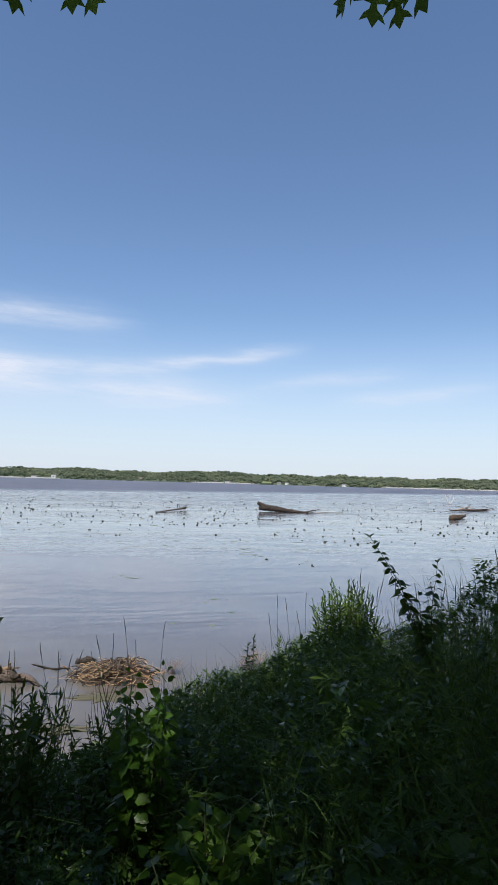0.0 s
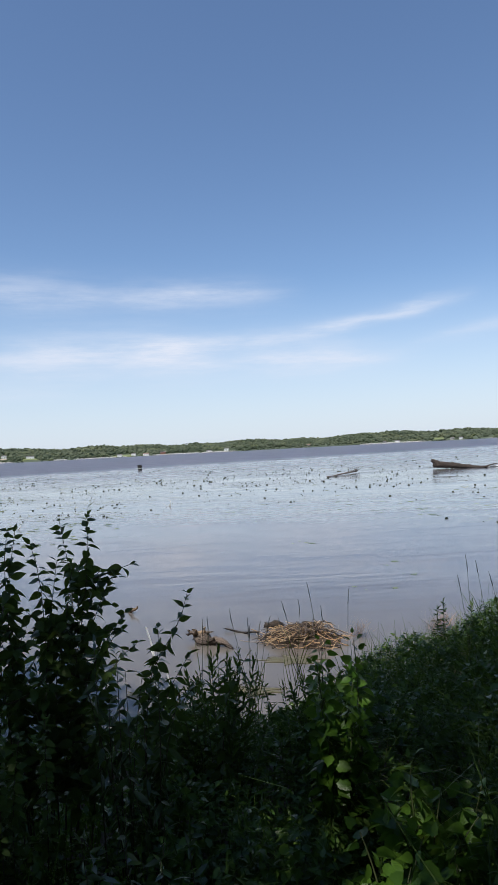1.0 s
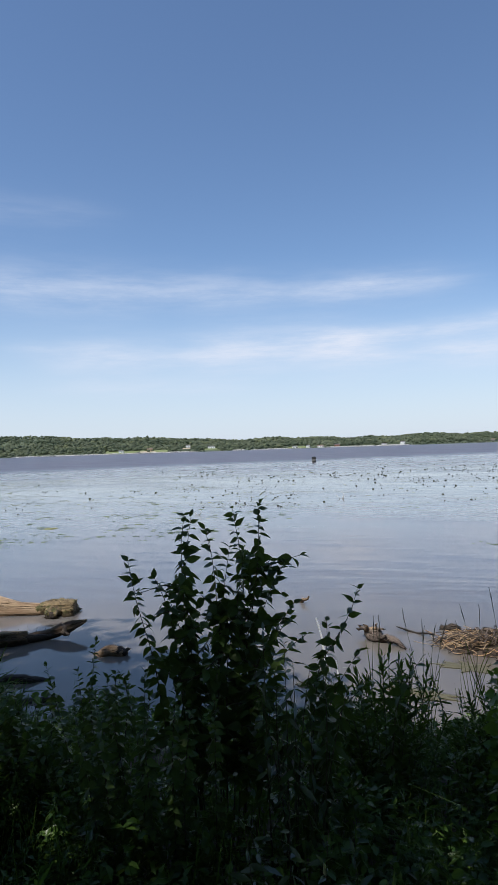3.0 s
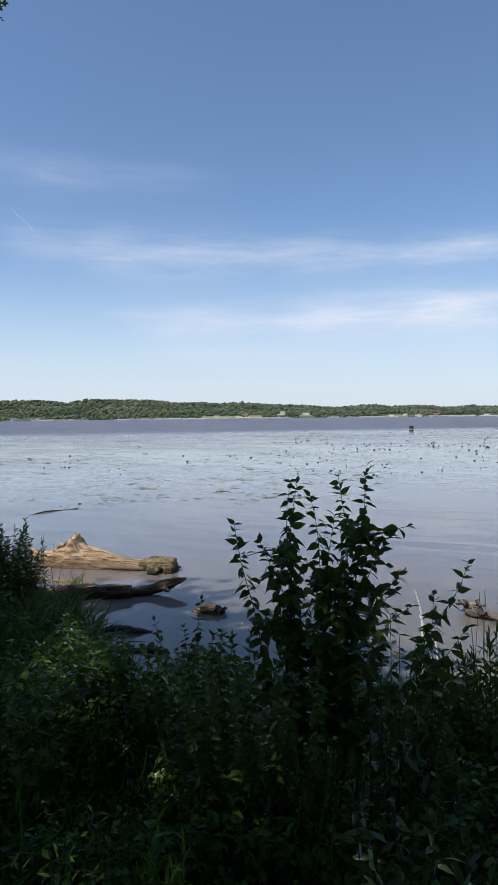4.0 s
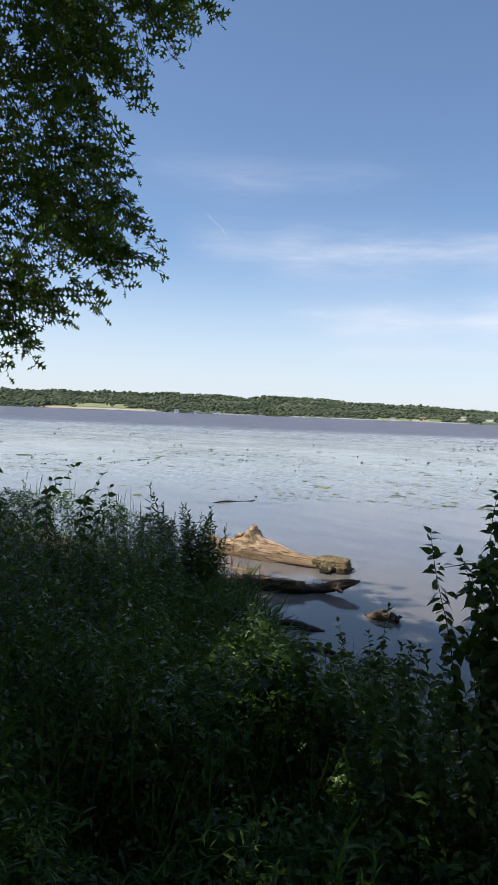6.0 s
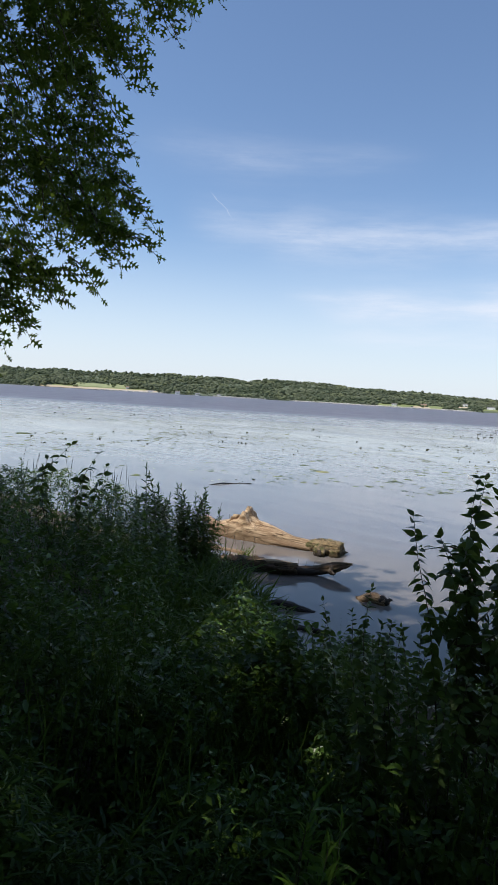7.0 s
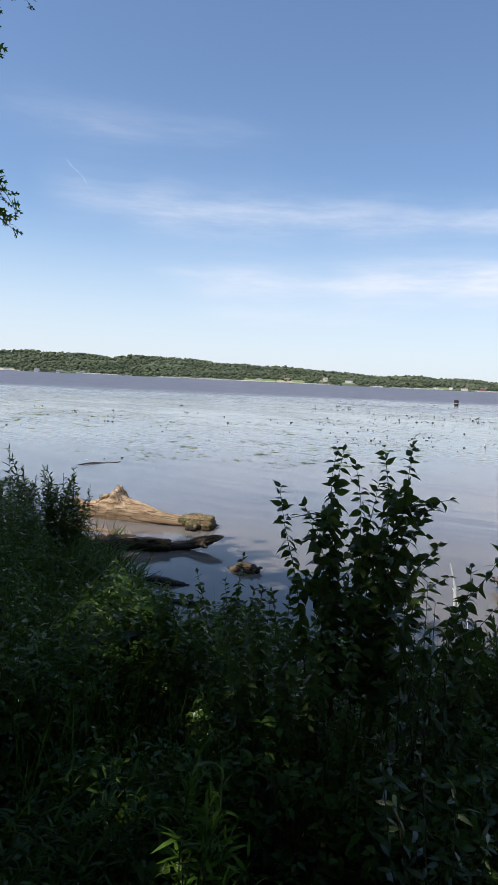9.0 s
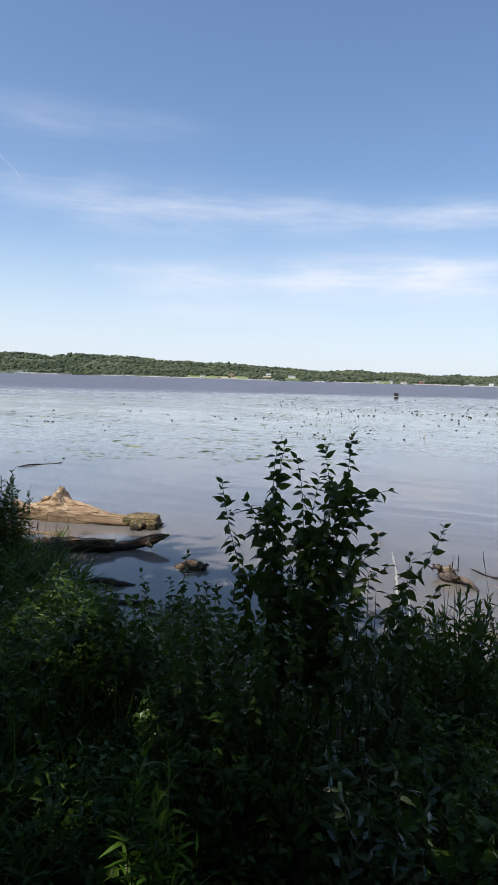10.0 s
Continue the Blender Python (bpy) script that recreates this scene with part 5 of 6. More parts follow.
shrub(low(*left), [(low(-2.6, 2.76), (-2.60, 2.78, 1.46)), (low(-2.65, 2.7), (-2.86, 2.66, 1.32)), (low(-2.55, 2.75), (-2.42, 2.84, 1.28)), (low(-2.7, 2.65), (-2.78, 2.62, 1.24)), (low(-2.6, 2.7), (-2.68, 2.72, 1.30)), (low(-2.6, 2.6), (-2.48, 2.62, 1.26)), (low(-3.1, 2.7), (-3.19, 2.71, 1.17)), (low(-2.5, 2.8), (-2.52, 2.88, 1.26)), (low(-2.7, 2.6), (-2.85, 2.42, 1.28)), (low(-2.5, 2.6), (-2.3, 2.55, 1.38)), (low(-2.6, 2.5), (-2.6, 2.35, 1.30)), (low(-2.75, 2.5), (-3.0, 2.5, 1.22))],
      "low green shrub with pointed leaves above the inlet", 0.060, 260, spacing=0.023, radius=0.004, rise=-10)
right = (1.0, 4.0)
shrub(low(*right), [[(0.74, 3.89, 2.19), (0.83, 3.87, 2.06), (0.90, 3.85, 1.95), (0.96, 3.84, 1.83), (0.98, 3.83, 1.74), (1.06, 3.85, 1.55), low(1.12, 3.9)], [(0.84, 3.86, 2.02), (0.91, 3.85, 1.90), (0.97, 3.84, 1.76), (1.06, 3.85, 1.5), low(1.12, 3.92)], [(1.12, 3.79, 2.06), (1.12, 3.79, 1.96), (1.09, 3.80, 1.87), (1.1, 3.82, 1.6), low(1.14, 3.86)], [(1.02, 3.82, 1.86), (1.03, 3.82, 1.76), (1.06, 3.84, 1.5), low(1.13, 3.88)]],
      "dark shrub with an arching branch above the grass", 0.085, 140, spacing=0.036, roll=0.8, radius=0.006)
edge_ = (1.42, 3.4)
shrub(low(*edge_), [(low(1.42, 3.4), (1.33, 3.36, 2.26)), (low(1.5, 3.4), (1.42, 3.35, 2.12)), (low(1.5, 3.45), (1.6, 3.35, 2.2)), (low(1.4, 3.5), (1.36, 3.5, 2.0))], "dark leafy shrub at the top of the bank", 0.055, 70)
far_left = (-6.35, 2.5)
shrub(low(*far_left), [[(-6.64, 2.48, 1.88), (-6.66, 2.40, 1.79), (-6.70, 2.31, 1.67), (-6.73, 2.22, 1.61), (-6.75, 2.14, 1.50), (-6.6, 2.2, 1.2), low(-6.4, 2.4)], [(-6.54, 2.74, 1.79), (-6.56, 2.68, 1.70), (-6.59, 2.61, 1.55), (-6.62, 2.53, 1.43), (-6.5, 2.5, 1.2), low(-6.4, 2.45)], [(-6.50, 2.82, 1.66), (-6.52, 2.77, 1.52), (-6.55, 2.70, 1.37), low(-6.45, 2.55)], [(-6.72, 2.26, 1.72), (-6.72, 2.22, 1.62), (-6.7, 2.2, 1.4), low(-6.5, 2.3)], [(-6.55, 2.62, 1.62), (-6.57, 2.58, 1.5), low(-6.45, 2.5)]],
      "dark shrub with large paired leaves on the bank", 0.135, 90, spacing=0.075, start=0.35, roll=0.8)
shrub(low(-6.0, 1.5), [(low(-6.0, 1.5), (-6.03, 1.55, 2.25)), (low(-6.1, 1.45), (-6.2, 1.4, 2.1)), (low(-6.0, 1.4), (-6.0, 1.3, 2.2))], "dark tall shrub beside the oak", 0.11, 60, spacing=0.09)

# near sprig with long pointed leaves
LEAF_SPRIG = [leaf_mesh("leaf", ([(x, y, z - 0.25 * y * y) for x, y, z in LANCE[0]], LANCE[1]), M_VINE)]
for (x, y, z), k in (((-1.55, 1.46, 1.28), 0), ((-1.62, 1.55, 1.13), 1), ((-1.42, 1.42, 1.10), 2), ((-1.49, 1.52, 1.20), 3), ((-1.3, 1.45, 1.04), 4)):
    shrub(low(x - 0.04, y + 0.03), [(low(x - 0.04, y + 0.03), (x, y, z)), (low(x, y), (x + 0.09, y - 0.02, z - 0.12)), (low(x, y), (x - 0.08, y + 0.05, z - 0.16))], "small green weed with long pointed leaves", 0.105, 80, 0.036, 0.25, 0.004, M_NARROW, LEAF_SPRIG, LANCE, "weed", "weeds at the top of the bank", 42)

# bright vine-like plant with lobed leaves
LEAF_VINE = [leaf_mesh("leaf", ([(x, y, z - 0.10 * y * y + 0.12 * abs(x)) for x, y, z in LOBED[0]], LOBED[1]), M_VINE), leaf_mesh("leaf", ([(x * 1.05, y, z - 0.18 * y * y) for x, y, z in OVATE[0]], OVATE[1]), M_VINE), leaf_mesh("leaf", ([(x * 0.8, 0.85 * y, z - 0.1 * y) for x, y, z in OVATE[0]], OVATE[1]), M_VINE)]


def vine(base, stems, length, label, singles=160):
    ob = thing("vine_plant", label, "vine", base, "vines on the bank")
    got = []
    for a_, b_ in stems:
        path = bow(a_, b_, (rng.normal(0, 0.05), rng.normal(0, 0.05), 0), 12)
        v, f = tube(path, np.linspace(0.006, 0.002, 12), 5)
        part("stem", mesh_of("stem", v, f, M_STALK, True), ob)
        p_, r_, s_ = stem_leaves(path, max(5, int(np.linalg.norm(np.subtract(b_, a_)) / 0.013)), length, 0.08, False, -16)
        shift = r_[:, :, 1] * 0.03
        got.append((p_ + shift, r_, s_))
    P_, R_, S_ = (np.concatenate([q[i] for q in got]) for i in range(3))
    for i in range(min(singles, len(P_))):
        m_ = R_[i] * S_[i]
        part("leaf", LEAF_VINE[i % 3], ob, at=Matrix([[*m_[k], P_[i][k]] for k in range(3)] + [[0, 0, 0, 1]]))
    if len(P_) > singles:
        v, f = sprinkle(LOBED, P_[singles:], R_[singles:], S_[singles:])
        tagged(part("foliage", mesh_of("foliage", v, f, M_VINE, True), ob), kind="stuff")
    return ob


vine(low(-0.42, 3.1), [(low(-0.45 + 0.06 * math.cos(k), 3.1 + 0.08 * math.sin(k)), (-0.5 + 0.11 * math.cos(2.1 * k), 3.13 + 0.11 * math.sin(2.1 * k), 1.58 - 0.045 * k)) for k in range(10)], 0.066, "bright green climbing plant with broad pointed leaves", 300)
vine(low(-0.05, 2.5), [(low(-0.05 + 0.1 * math.cos(k), 2.5 + 0.1 * math.sin(k)), (-0.08 + 0.19 * math.cos(1.9 * k), 2.5 + 0.16 * math.sin(1.9 * k), 1.30 - 0.03 * k)) for k in range(7)], 0.086, "bright green plant with broad lobed leaves", 220)
vine(low(-0.25, 2.2), [(low(-0.25 + 0.05 * math.cos(k), 2.2 + 0.05 * math.sin(k)), (-0.22 + 0.12 * math.cos(2.4 * k), 2.22 + 0.1 * math.sin(2.4 * k), 1.24 - 0.05 * k)) for k in range(5)], 0.085, "bright green plant with broad lobed leaves", 120)
vine(low(-3.6, 3.1), [(low(-3.6 + 0.1 * math.cos(k), 3.1 + 0.1 * math.sin(k)), (-3.6 + 0.28 * math.cos(1.9 * k), 3.1 + 0.25 * math.sin(1.9 * k), low(-3.6, 3.1)[2] + 0.62 - 0.05 * k)) for k in range(5)], 0.09, "green broad-leaved plant by the inlet", 90)

# upright narrow-leaved weeds along the waterline
def plume(height, seed, leafy=0.058):
    """One tall weed: a stem with whorls of narrow leaves, built at the origin."""
    ob = thing("tall_weed", "tall upright weed with whorls of narrow leaves by the water", "weed", (0, 0, 0), "tall weeds along the bank")
    q = np.random.default_rng(seed)
    path = bow((0, 0, 0), (q.normal(0, 0.10), q.normal(0, 0.10), height), (0.05 * q.normal(), 0.05 * q.normal(), 0), 10)
    v, f = tube(path, np.linspace(0.005, 0.0015, 10), 5)
    part("stem", mesh_of("stem", v, f, M_STALK, True), ob)
    got = [stem_leaves(path, int(height / 0.024), leafy * size_, 0.22, False, rise_, q.uniform(0, 6), 0.45, q) for size_, rise_ in ((0.85, 38), (1.15, 18), (1.45, 2))]
    P_, R_, S_ = (np.concatenate([w[i] for w in got]) for i in range(3))
    v, f = sprinkle(([(x * 1.5, y, z) for x, y, z in LANCE[0]], LANCE[1]), P_, R_, S_)
    tagged(part("foliage", mesh_of("foliage", v, f, M_NARROW, True), ob), kind="stuff")
    return ob


weeds = [plume(1.0, k) for k in range(6)]
spots_ = [(-7.04, 3.56, 1.58), (-6.98, 3.68, 1.36), (-6.87, 3.88, 1.37), (-6.78, 4.04, 1.33), (-6.69, 4.18, 1.36), (-6.64, 4.27, 1.23), (-6.60, 4.32, 1.10), (-6.93, 3.78, 1.27), (-6.73, 4.12, 1.26), (-6.66, 4.23, 1.16), (-6.82, 3.95, 1.30), (-6.74, 4.08, 1.30), (-6.90, 3.82, 1.26), (-6.70, 4.10, 1.22), (-6.62, 4.22, 1.10), (-6.85, 3.90, 1.18), (-6.76, 4.00, 1.15), (-6.66, 4.12, 1.12), (-6.58, 4.20, 0.98), (-6.95, 3.70, 1.20), (-7.0, 3.6, 1.24), (-6.8, 3.8, 1.16), (-6.7, 4.0, 1.08), (-6.6, 4.1, 0.96), (-7.1, 3.45, 1.30), (-7.2, 3.3, 1.30), (-7.6, 3.2, 1.32), (-8.2, 3.0, 1.42), (-8.8, 2.9, 1.40), (-8.9, 2.7, 1.5), (-6.5, 3.9, 1.0), (-6.45, 4.05, 0.92),
          (1.05, 5.3, 1.46), (1.12, 5.2, 1.50), (0.5, 5.4, 1.25), (-0.05, 5.6, 1.08), (0.1, 5.8, 1.12), (0.25, 5.7, 1.15), (-0.85, 4.2, 1.0), (-0.95, 4.3, 0.95), (-0.75, 4.4, 1.0), (-1.05, 3.9, 1.1), (-0.9, 3.8, 1.12), (-1.1, 4.2, 1.0)]
spots_ += [(x + rng.normal(0, 0.08), y + rng.normal(0, 0.08), z - rng.uniform(0.06, 0.2)) for x, y, z in spots_[:26]]
used = [False] * 6
for k, (x, y, z) in enumerate(spots_):
    g0 = float(ground_height(x, y))
    m = pose(x, y, g0, 0, 0, 77 * k)
    s = max(0.3, z - g0 - 0.03 * ((k * 7) % 5) / 5)
    src = weeds[k % 6]
    if used[k % 6]:
        ob = copy_thing(src, m)
    else:
        ob, used[k % 6] = src, True
        ob.matrix_basis = m
    ob.scale = (0.55 + 0.45 * s, 0.55 + 0.45 * s, s)

# sunlit feathery bush at the edge of the shade
def feathery_bush(x, y, top, wide, stems, mat, label, leafy=0.09, fall=2.6):
    bush = thing("willow_bush", label, "bush", low(x, y))
    got = []
    for k in range(stems):
        a_, q_ = rng.uniform(0, 6.28), wide * math.sqrt(rng.random())
        path = bow(low(x + 0.3 * q_ * math.cos(a_), y + 0.3 * q_ * math.sin(a_)), (x + q_ * math.cos(a_), y + q_ * math.sin(a_), top - fall * q_ * q_ - rng.uniform(0, 0.20)), (0, 0, 0.05), 9)
        v, f = tube(path, np.linspace(0.004, 0.0015, 9), 4)
        part("stem", mesh_of("stem", v, f, M_STALK), bush)
        got.append(stem_leaves(path, 40, leafy, 0.2, False, 35))
    P_, R_, S_ = (np.concatenate([q[i] for q in got]) for i in range(3))
    v, f = sprinkle(([(a * 1.5, b, c) for a, b, c in LANCE[0]], LANCE[1]), P_, R_, S_)
    tagged(part("foliage", mesh_of("foliage", v, f, mat, True), bush), kind="stuff")


feathery_bush(0.86, 5.5, 1.72, 0.30, 90, M_BUSH, "bright green feathery bush catching the sun", 0.075)
feathery_bush(-1.20, 3.50, 1.42, 0.34, 34, M_NARROW, "dark narrow-leaved bush above the shallows", 0.085, 1.8)
feathery_bush(-0.75, 4.15, 1.02, 0.30, 26, M_NARROW, "dark narrow-leaved bush beside the climbing plant", 0.08, 1.6)
for line_, thick in (([(-2.66, 5.95, -0.1), (-2.67, 5.95, 0.35), (-2.68, 5.95, 0.58), (-2.705, 5.94, 0.68), (-2.74, 5.93, 0.80)], [0.006, 0.007, 0.014, 0.020, 0.006]), ([(-2.60, 5.96, -0.1), (-2.61, 5.96, 0.25), (-2.65, 5.95, 0.46), (-2.70, 5.94, 0.56)], [0.005, 0.006, 0.009, 0.004]), ([(-2.50, 5.90, -0.1), (-2.50, 5.90, 0.2), (-2.53, 5.9, 0.42)], [0.005, 0.006, 0.004])):
    path = through_points(line_, 12)
    v, f = tube(path, np.interp(np.linspace(0, 1, len(path)), np.linspace(0, 1, len(thick)), thick), 7, 0.25, 3)
    solid("bleached_reed", v, f, M_PLUME, "thin bleached reed with a ragged white plume in the shallows", "reed")

# tall grasses with seed heads against the water
def seed_grass(seed):
    q = np.random.default_rng(seed)
    ob = thing("seed_grass", "thin grass stem with a narrow dark seed head", "grass", (0, 0, 0), "seeding grasses by the water")
    path = bow((0, 0, 0), (q.normal(0, 0.09), q.normal(0, 0.09), 1.0), (q.normal(0, 0.03), q.normal(0, 0.03), 0), 10)
    v, f = tube(path, np.linspace(0.0032, 0.0014, 10), 4)
    part("stem", mesh_of("stem", v, f, M_STALK), ob)
    top_, d_ = path[-1], path[-1] - path[-2]
    d_ /= np.linalg.norm(d_)
    nod = np.array([q.normal(0, 0.3), q.normal(0, 0.3), 0]) * (2.6 if seed % 4 == 1 else 0.5)
    line_ = [top_ - d_ * 0.012]
    for i in range(8):
        line_.append(line_[-1] + (d_ + nod * (i / 8) ** 1.3) * 0.016)
    hv, hf = tube(line_, [0.0012, 0.0026, 0.0034, 0.0036, 0.0034, 0.0030, 0.0024, 0.0017, 0.0006], 6, 0.28, seed)
    part("seed_head", mesh_of("seed_head", hv, hf, M_SEED), ob, "dark brown narrow seed head")
    ob["reach"] = [float(c) for c in line_[-1]]
    n_ = 5
    a_ = q.uniform(0, 6.28, n_)
    al = np.stack([np.cos(a_) * 0.4, np.sin(a_) * 0.4, np.ones(n_)], -1)
    for i in range(n_):
        bv, bf = sprinkle(BLADE, path[[1 + i]], turns(al[[i]], a_[[i]]), np.array([[0.26, 0.42, 0.42]]))
        part("blade", mesh_of("blade", bv, bf, M_GRASS), ob)
    return ob


grasses = [seed_grass(100 + k) for k in range(4)]
stems_ = [(-0.89, 4.73, 1.52), (-0.96, 4.72, 1.40), (-1.08, 4.70, 1.39), (-0.80, 4.75, 1.35), (-0.60, 4.88, 1.46), (-1.42, 4.50, 1.38), (-1.30, 4.54, 1.31), (-1.28, 4.54, 1.27), (-1.57, 4.34, 1.35), (-1.22, 4.61, 1.27), (-1.16, 4.67, 1.29), (-1.54, 4.35, 1.36), (-1.11, 4.69, 1.28), (-0.96, 4.72, 1.24),
          (0.32, 5.20, 1.60), (0.25, 5.21, 1.64), (0.50, 5.29, 1.64), (0.41, 5.20, 1.51), (0.19, 5.31, 1.46), (0.88, 4.93, 1.89), (0.94, 4.92, 1.79), (0.99, 4.81, 1.78), (1.03, 4.80, 1.86), (1.11, 4.78, 1.85), (1.20, 4.6, 1.84), (1.36, 4.40, 1.90), (1.45, 4.37, 1.93), (1.50, 4.25, 1.96), (1.52, 4.13, 2.04), (1.51, 3.93, 2.18), (1.28, 4.5, 1.88), (1.40, 4.3, 1.92),
          (-6.96, 3.26, 1.64), (-6.98, 3.22, 1.59), (-7.00, 3.17, 1.52), (-7.03, 3.11, 1.56), (-6.95, 3.28, 1.49), (-7.05, 3.06, 1.59), (-6.94, 3.31, 1.39), (-7.33, 2.30, 1.69), (-7.31, 2.35, 1.73), (-7.29, 2.43, 1.67), (-7.35, 2.24, 1.65), (-6.83, 4.52, 1.15), (-6.77, 4.61, 1.02), (-6.71, 4.69, 0.81), (-6.64, 4.79, 0.71), (-6.58, 4.88, 0.76), (-6.73, 4.66, 0.77), (-7.4, 3.3, 1.52), (-7.5, 3.2, 1.56), (-7.2, 3.5, 1.42), (-8.0, 3.0, 1.62), (-8.3, 3.0, 1.66), (-8.5, 2.9, 1.6), (-7.6, 3.4, 1.45), (-7.9, 3.2, 1.5), (-8.7, 2.8, 1.62), (-9.0, 2.7, 1.66)]
reaches = [list(ob_["reach"]) for ob_ in grasses]
for ob_ in grasses:
    del ob_["reach"]
used = [False] * 4
for k, (x, y, z) in enumerate(stems_):
    g0 = max(float(ground_height(x, y)), -0.3)
    s = (z - g0) / reaches[k % 4][2]
    tip_ = pose(0, 0, 0, 0, 0, 61 * k) @ Vector((0.8 * reaches[k % 4][0], 0.8 * reaches[k % 4][1], 0))
    m = pose(x - tip_[0], y - tip_[1], g0 - 0.02, 0, 0, 61 * k)
    src = grasses[k % 4]
    if used[k % 4]:
        ob = copy_thing(src, m)
    else:
        ob, used[k % 4] = src, True
        ob.matrix_basis = m
    ob.scale = (0.8, 0.8, s)

# dry orange tufts by the water
for x, y, h in ((-0.92, 8.45, 0.30), (0.13, 8.9, 0.34), (0.02, 8.8, 0.28)):
    n_ = 150
    a_, lean = rng.uniform(0, 6.28, n_), np.radians(rng.uniform(0, 32, n_))
    al = np.stack([np.cos(a_) * np.sin(lean), np.sin(a_) * np.sin(lean), np.cos(lean)], -1)
    v, f = sprinkle(BLADE, np.stack([x + rng.normal(0, 0.05, n_), y + rng.normal(0, 0.05, n_), np.full(n_, -0.05)], -1), turns(al, a_), h * rng.uniform(0.6, 1.1, n_))
    solid("dry_tuft", v, f, M_STRAW, "dry orange-tan grass tuft at the water's edge", "grass tuft")

# ---------------------------------------------------------------- the oak over the bank
oak = thing("oak_tree", "large oak with lobed leaves hanging over the bank", "tree", low(-5.2, -2.2))
trunk_top = np.array([-5.0, -2.0, 9.0])
v, f = tube(bow(low(-5.2, -2.2, -0.2), trunk_top, (0.1, 0.1, 0), 14), np.interp(np.linspace(0, 1, 14), [0, 0.08, 0.3, 1], [0.55, 0.38, 0.32, 0.16]), 14, 0.04, 1)
part("trunk", mesh_of("trunk", v, f, M_BARK, True), oak)
limb_ends = [((-5.1, -2.1, 5.0), (-5.9, 2.2, 5.9)), ((-5.1, -2.1, 6.2), (-3.4, 2.8, 6.9)), ((-5.1, -2.1, 6.6), (0.5, 0.8, 7.4)), ((-5.1, -2.1, 7.2), (-9.5, 1.0, 7.6)), ((-5.1, -2.1, 7.6), (2.5, -2.5, 8.4)), ((-5.1, -2.1, 8.0), (-8.0, -6.0, 9.0)), ((-5.1, -2.1, 4.6), (-6.6, 1.6, 4.2)), ((-5.1, -2.1, 6.9), (-1.0, 1.6, 6.2))]
for a_, b_ in limb_ends:
    v, f = tube(bow(a_, b_, (0, 0, 0.35), 12), np.linspace(0.13, 0.02, 12), 8, 0.05, 2)
    part("limb", mesh_of("limb", v, f, M_BARK, True), oak)

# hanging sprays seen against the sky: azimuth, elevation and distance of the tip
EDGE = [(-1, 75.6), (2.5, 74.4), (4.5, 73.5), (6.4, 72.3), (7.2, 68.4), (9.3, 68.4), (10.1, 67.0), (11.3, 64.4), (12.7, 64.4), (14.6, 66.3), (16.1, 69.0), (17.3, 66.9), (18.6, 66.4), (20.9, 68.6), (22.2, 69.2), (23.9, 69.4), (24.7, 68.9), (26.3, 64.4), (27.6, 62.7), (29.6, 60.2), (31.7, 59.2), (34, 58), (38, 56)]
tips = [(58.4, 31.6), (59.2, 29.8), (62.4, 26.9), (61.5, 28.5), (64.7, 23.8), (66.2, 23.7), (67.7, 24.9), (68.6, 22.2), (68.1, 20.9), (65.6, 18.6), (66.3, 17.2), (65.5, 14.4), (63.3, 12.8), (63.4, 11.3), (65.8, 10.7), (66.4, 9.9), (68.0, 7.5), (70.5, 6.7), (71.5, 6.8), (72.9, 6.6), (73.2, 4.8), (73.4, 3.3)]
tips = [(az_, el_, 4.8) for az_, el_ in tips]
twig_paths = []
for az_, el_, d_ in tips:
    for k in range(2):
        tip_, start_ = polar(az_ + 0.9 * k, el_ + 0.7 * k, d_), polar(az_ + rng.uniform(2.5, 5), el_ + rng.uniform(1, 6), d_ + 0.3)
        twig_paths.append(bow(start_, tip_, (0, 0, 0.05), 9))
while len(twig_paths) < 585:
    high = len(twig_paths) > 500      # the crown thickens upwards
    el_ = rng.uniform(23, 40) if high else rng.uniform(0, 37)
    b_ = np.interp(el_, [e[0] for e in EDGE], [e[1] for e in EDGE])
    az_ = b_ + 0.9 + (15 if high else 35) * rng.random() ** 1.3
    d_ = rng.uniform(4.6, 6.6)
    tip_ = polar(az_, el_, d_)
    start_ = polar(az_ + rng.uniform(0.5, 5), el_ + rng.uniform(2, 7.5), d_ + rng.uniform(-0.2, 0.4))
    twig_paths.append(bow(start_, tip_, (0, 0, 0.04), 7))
tw, lf = [], []
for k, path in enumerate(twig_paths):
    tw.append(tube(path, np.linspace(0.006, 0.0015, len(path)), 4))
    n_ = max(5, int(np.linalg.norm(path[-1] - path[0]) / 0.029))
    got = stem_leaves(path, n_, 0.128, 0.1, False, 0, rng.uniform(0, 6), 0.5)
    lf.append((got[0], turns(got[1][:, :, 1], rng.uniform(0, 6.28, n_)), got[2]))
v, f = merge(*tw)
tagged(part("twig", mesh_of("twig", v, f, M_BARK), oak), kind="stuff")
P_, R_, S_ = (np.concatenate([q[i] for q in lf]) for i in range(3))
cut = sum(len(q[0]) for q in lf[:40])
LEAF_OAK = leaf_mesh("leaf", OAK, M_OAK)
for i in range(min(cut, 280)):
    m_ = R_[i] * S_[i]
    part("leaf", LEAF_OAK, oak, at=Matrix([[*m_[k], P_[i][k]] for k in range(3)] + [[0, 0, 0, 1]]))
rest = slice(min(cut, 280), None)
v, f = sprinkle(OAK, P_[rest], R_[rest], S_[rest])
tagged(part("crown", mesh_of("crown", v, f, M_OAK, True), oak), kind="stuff")

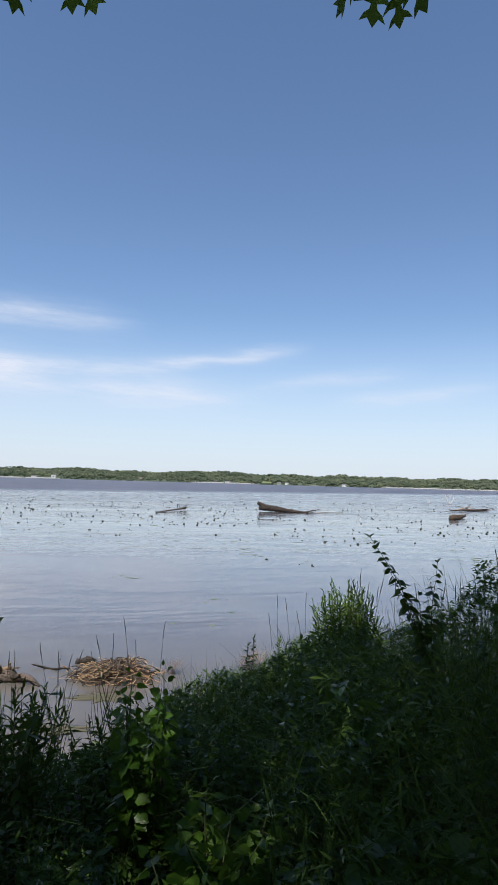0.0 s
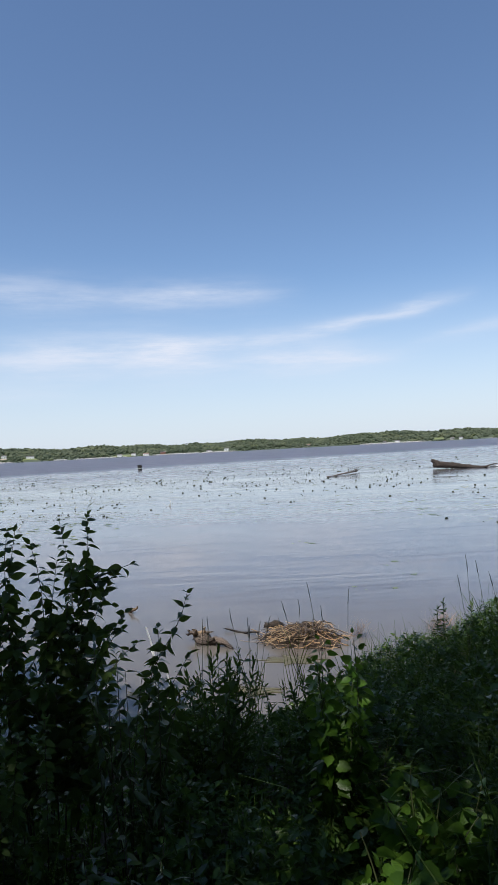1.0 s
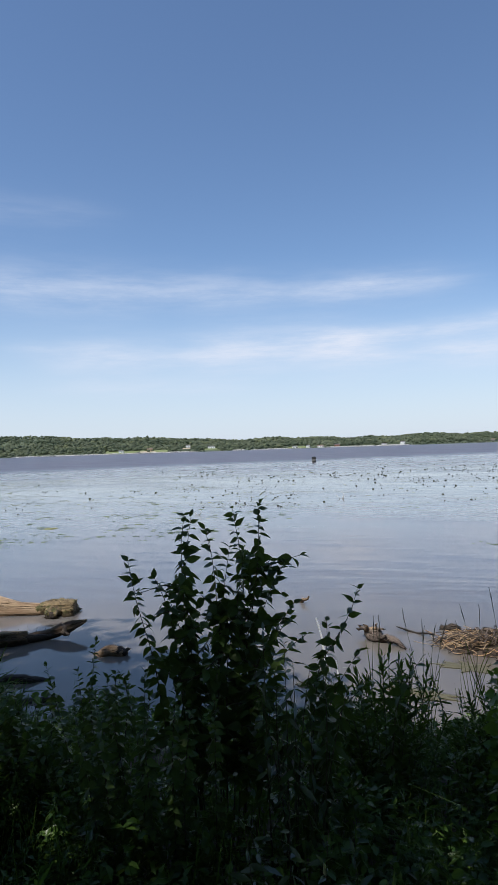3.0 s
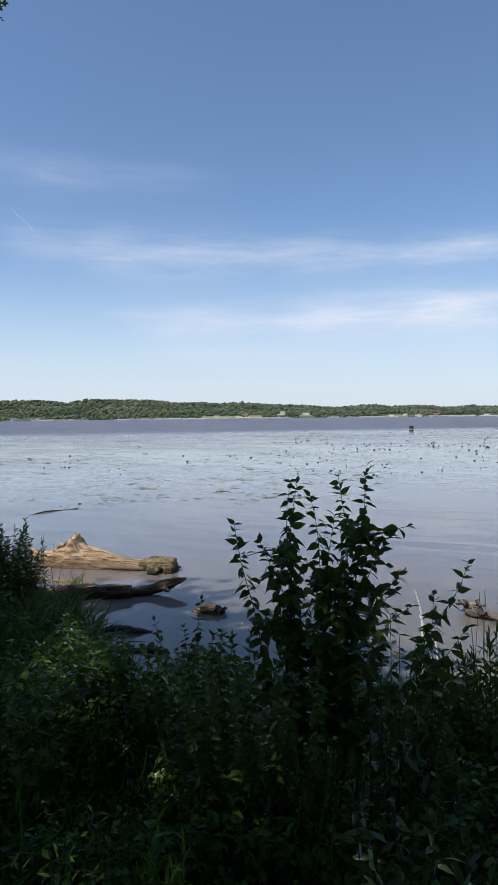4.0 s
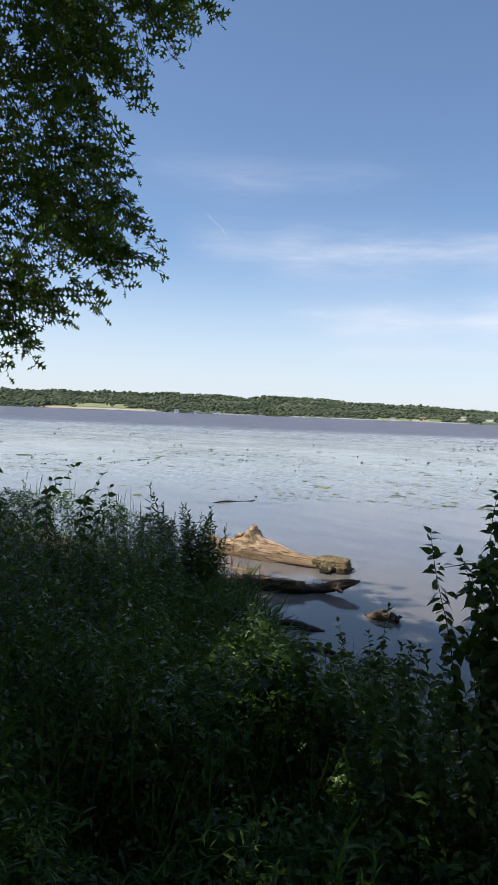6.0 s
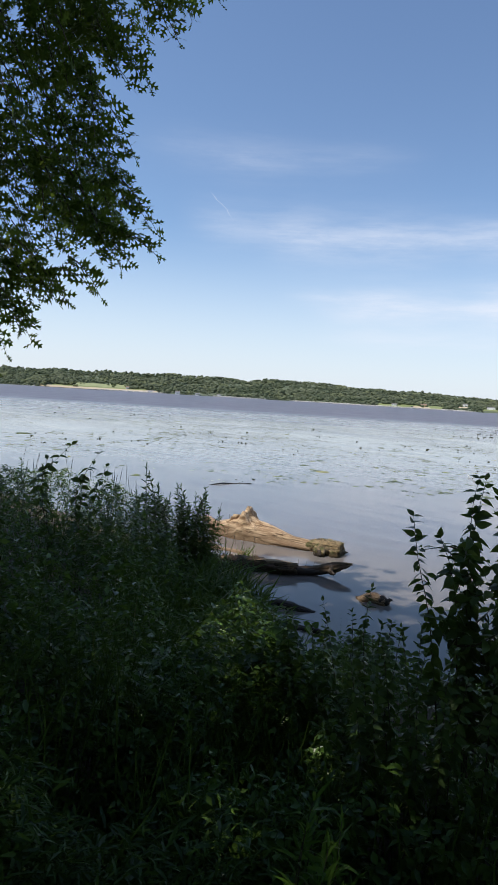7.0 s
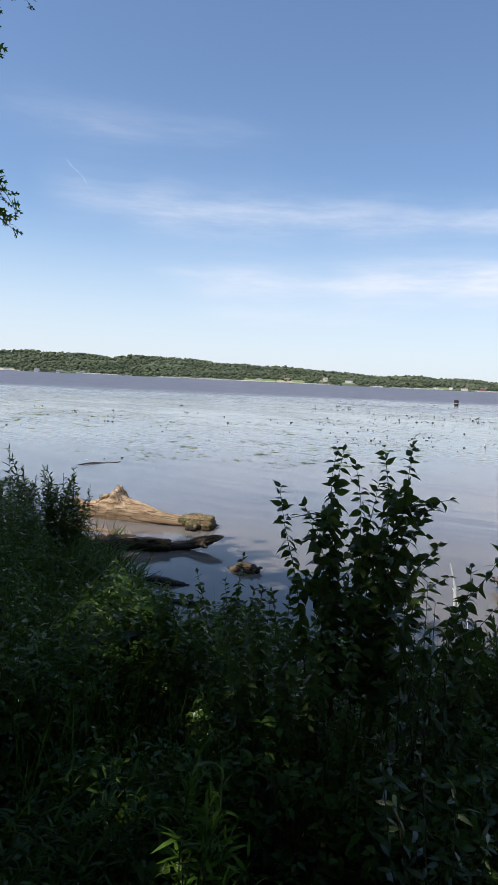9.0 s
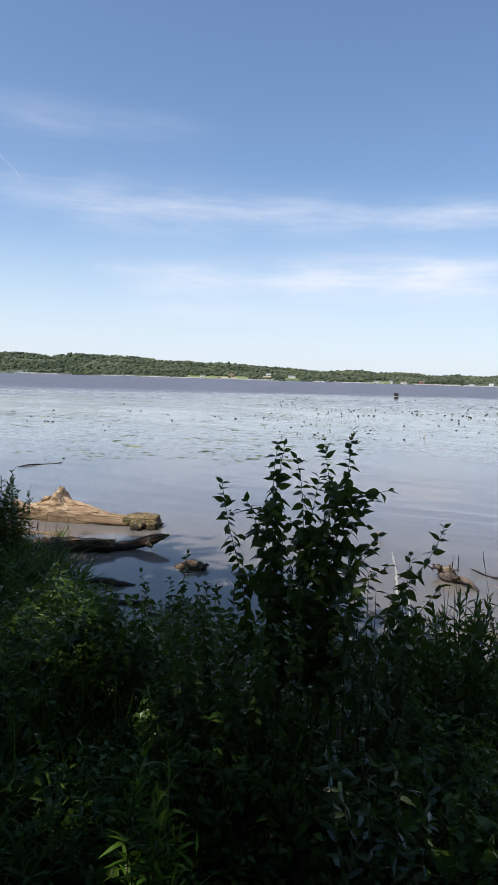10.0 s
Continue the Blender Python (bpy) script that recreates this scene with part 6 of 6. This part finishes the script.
# shading crown overhead: unseen thick leaf clusters, added sunward of the bank to shade it
SHADE_X, SHADE_Y = [-21, -9.2, -8.6, -8.0, -7.5, -7.0, -6.6, -6.0, -5.5, -5.0, -3.4, -3.0, -1.8, -0.6, 1.5, 3, 12], [3.05, 3.05, 4.4, 4.6, 5.25, 6.15, 6.55, 6.3, 5.6, 5.7, 5.9, 5.2, 5.1, 5.8, 6.4, 8.2, 11.8]      # where the shade ends
shade = np.random.default_rng(11)
GAPS = [  # gaps in the crown: the place that the sun reaches through each, and its radius
    (-0.14, 2.32, 1.2, 0.40), (-0.46, 3.05, 1.4, 0.54), (-2.95, 2.40, 0.85, 0.40), (-1.53, 1.44, 1.15, 0.36), (0.80, 5.60, 1.55, 0.60), (-3.55, 2.75, 0.8, 0.60), (-4.4, 3.1, 0.6, 0.62), (-5.0, 3.6, 0.5, 0.48), (-5.62, 6.1, 0.1, 0.46)]
GAPS = [(x - 0.149 * (0.8 - z), y - 0.557 * (0.8 - z), r) for x, y, z, r in GAPS]
centres = []
for xs, ys, layer in itertools.product(np.arange(-20, 12, 0.50), np.arange(-6, 8.5, 0.50), range(3)):
    xs, ys = xs + shade.uniform(-0.24, 0.24), ys + shade.uniform(-0.24, 0.24)
    if ys + 0.167 > np.interp(xs, SHADE_X, SHADE_Y) or any(math.hypot(xs - gx_, ys - gy_) < gr_ for gx_, gy_, gr_ in GAPS) or noise.noise((xs * 0.8, ys * 0.8, 2.0)) < -0.75:
        continue
    for again in range(14):
        z = shade.uniform(6.2, 10.8 + 0.35 * again)
        x, y = xs - 0.149 * (z - 0.8), ys - 0.557 * (z - 0.8)
        a_, e_ = np.degrees(np.arctan2(-x, y)), np.degrees(np.arctan2(z - 2.5, np.hypot(x, y)))
        if not (-28 < a_ < 80 and e_ < 45):
            centres.append((x, y, z))
            break
centres = np.repeat(np.array(centres), 17, axis=0)
n_ = len(centres)
P_ = centres + shade.normal(0, 0.30, (n_, 3)) * [1, 1, 0.6]
v, f = sprinkle(([(x * 1.35, y, z) for x, y, z in SMALL[0]], SMALL[1]), P_, turns(shade.normal(size=(n_, 3)) * [1, 1, 0.5], shade.normal(0, 0.6, n_)), shade.uniform(0.215, 0.345, n_))
tagged(part("upper_crown", mesh_of("upper_crown", v, f, M_CROWN), oak), kind="stuff")

# unseen foliage added behind the bank to cut the sky light from there
n_ = 29000
a_ = np.radians(rng.uniform(86, 330, n_))
d_ = rng.uniform(6, 10, n_)
z_ = 0.4 + 11 * rng.random(n_)
P_ = np.stack([-d_ * np.sin(a_), d_ * np.cos(a_), z_], -1)
v, f = sprinkle(SMALL, P_, turns(rng.normal(size=(n_, 3)), rng.uniform(0, 6.28, n_)), rng.uniform(0.18, 0.36, n_))
thicket = solid("thicket", v, f, M_OAK, "unseen leafy thicket added behind the bank to block sky light", "thicket", kind="stuff")

# two low oak sprays hanging close overhead


def near(p, k=0.6):
    return (k * p[0], k * p[1], 2.5 + k * (p[2] - 2.5))


LEAF_NEAR = leaf_mesh("leaf", OAK, M_OAK)
for root, leaves in (((0.22, 1.0, 3.78), [((0.20, 1.36, 3.66), (-0.07, 0.05, -0.10)), ((0.23, 1.36, 3.65), (-0.01, 0.05, -0.13)), ((0.265, 1.36, 3.64), (0.03, 0.03, -0.13)), ((0.28, 1.36, 3.66), (0.07, 0.02, -0.10)), ((0.25, 1.33, 3.68), (0.08, 0.05, -0.04)), ((0.21, 1.35, 3.69), (-0.10, 0.05, -0.04))]),
                     ((-0.46, 1.0, 3.74), [((-0.44, 1.36, 3.65), (0.05, 0.04, -0.12)), ((-0.46, 1.36, 3.66), (0.01, 0.05, -0.13)), ((-0.55, 1.33, 3.63), (-0.04, 0.04, -0.13)), ((-0.60, 1.33, 3.63), (-0.06, 0.04, -0.10))])):
    root, leaves = near(root), [(near(p_), d_) for p_, d_ in leaves]
    spray = thing("oak_spray", "low hanging spray of large lobed oak leaves", "oak leaves", root, "oak sprays overhead")
    v, f = tube(bow((root[0], root[1] - 0.5, root[2] + 0.9), leaves[1][0], (0, 0, 0.05), 8), np.linspace(0.005, 0.0015, 8), 5)
    part("twig", mesh_of("twig", v, f, M_BARK), spray)
    for p_, d_ in leaves:
        m_ = turns(np.array([d_]), np.array([rng.normal(0, 0.25)]))[0] * 0.075
        part("leaf", LEAF_NEAR, spray, at=Matrix([[*m_[k], p_[k]] for k in range(3)] + [[0, 0, 0, 1]]))
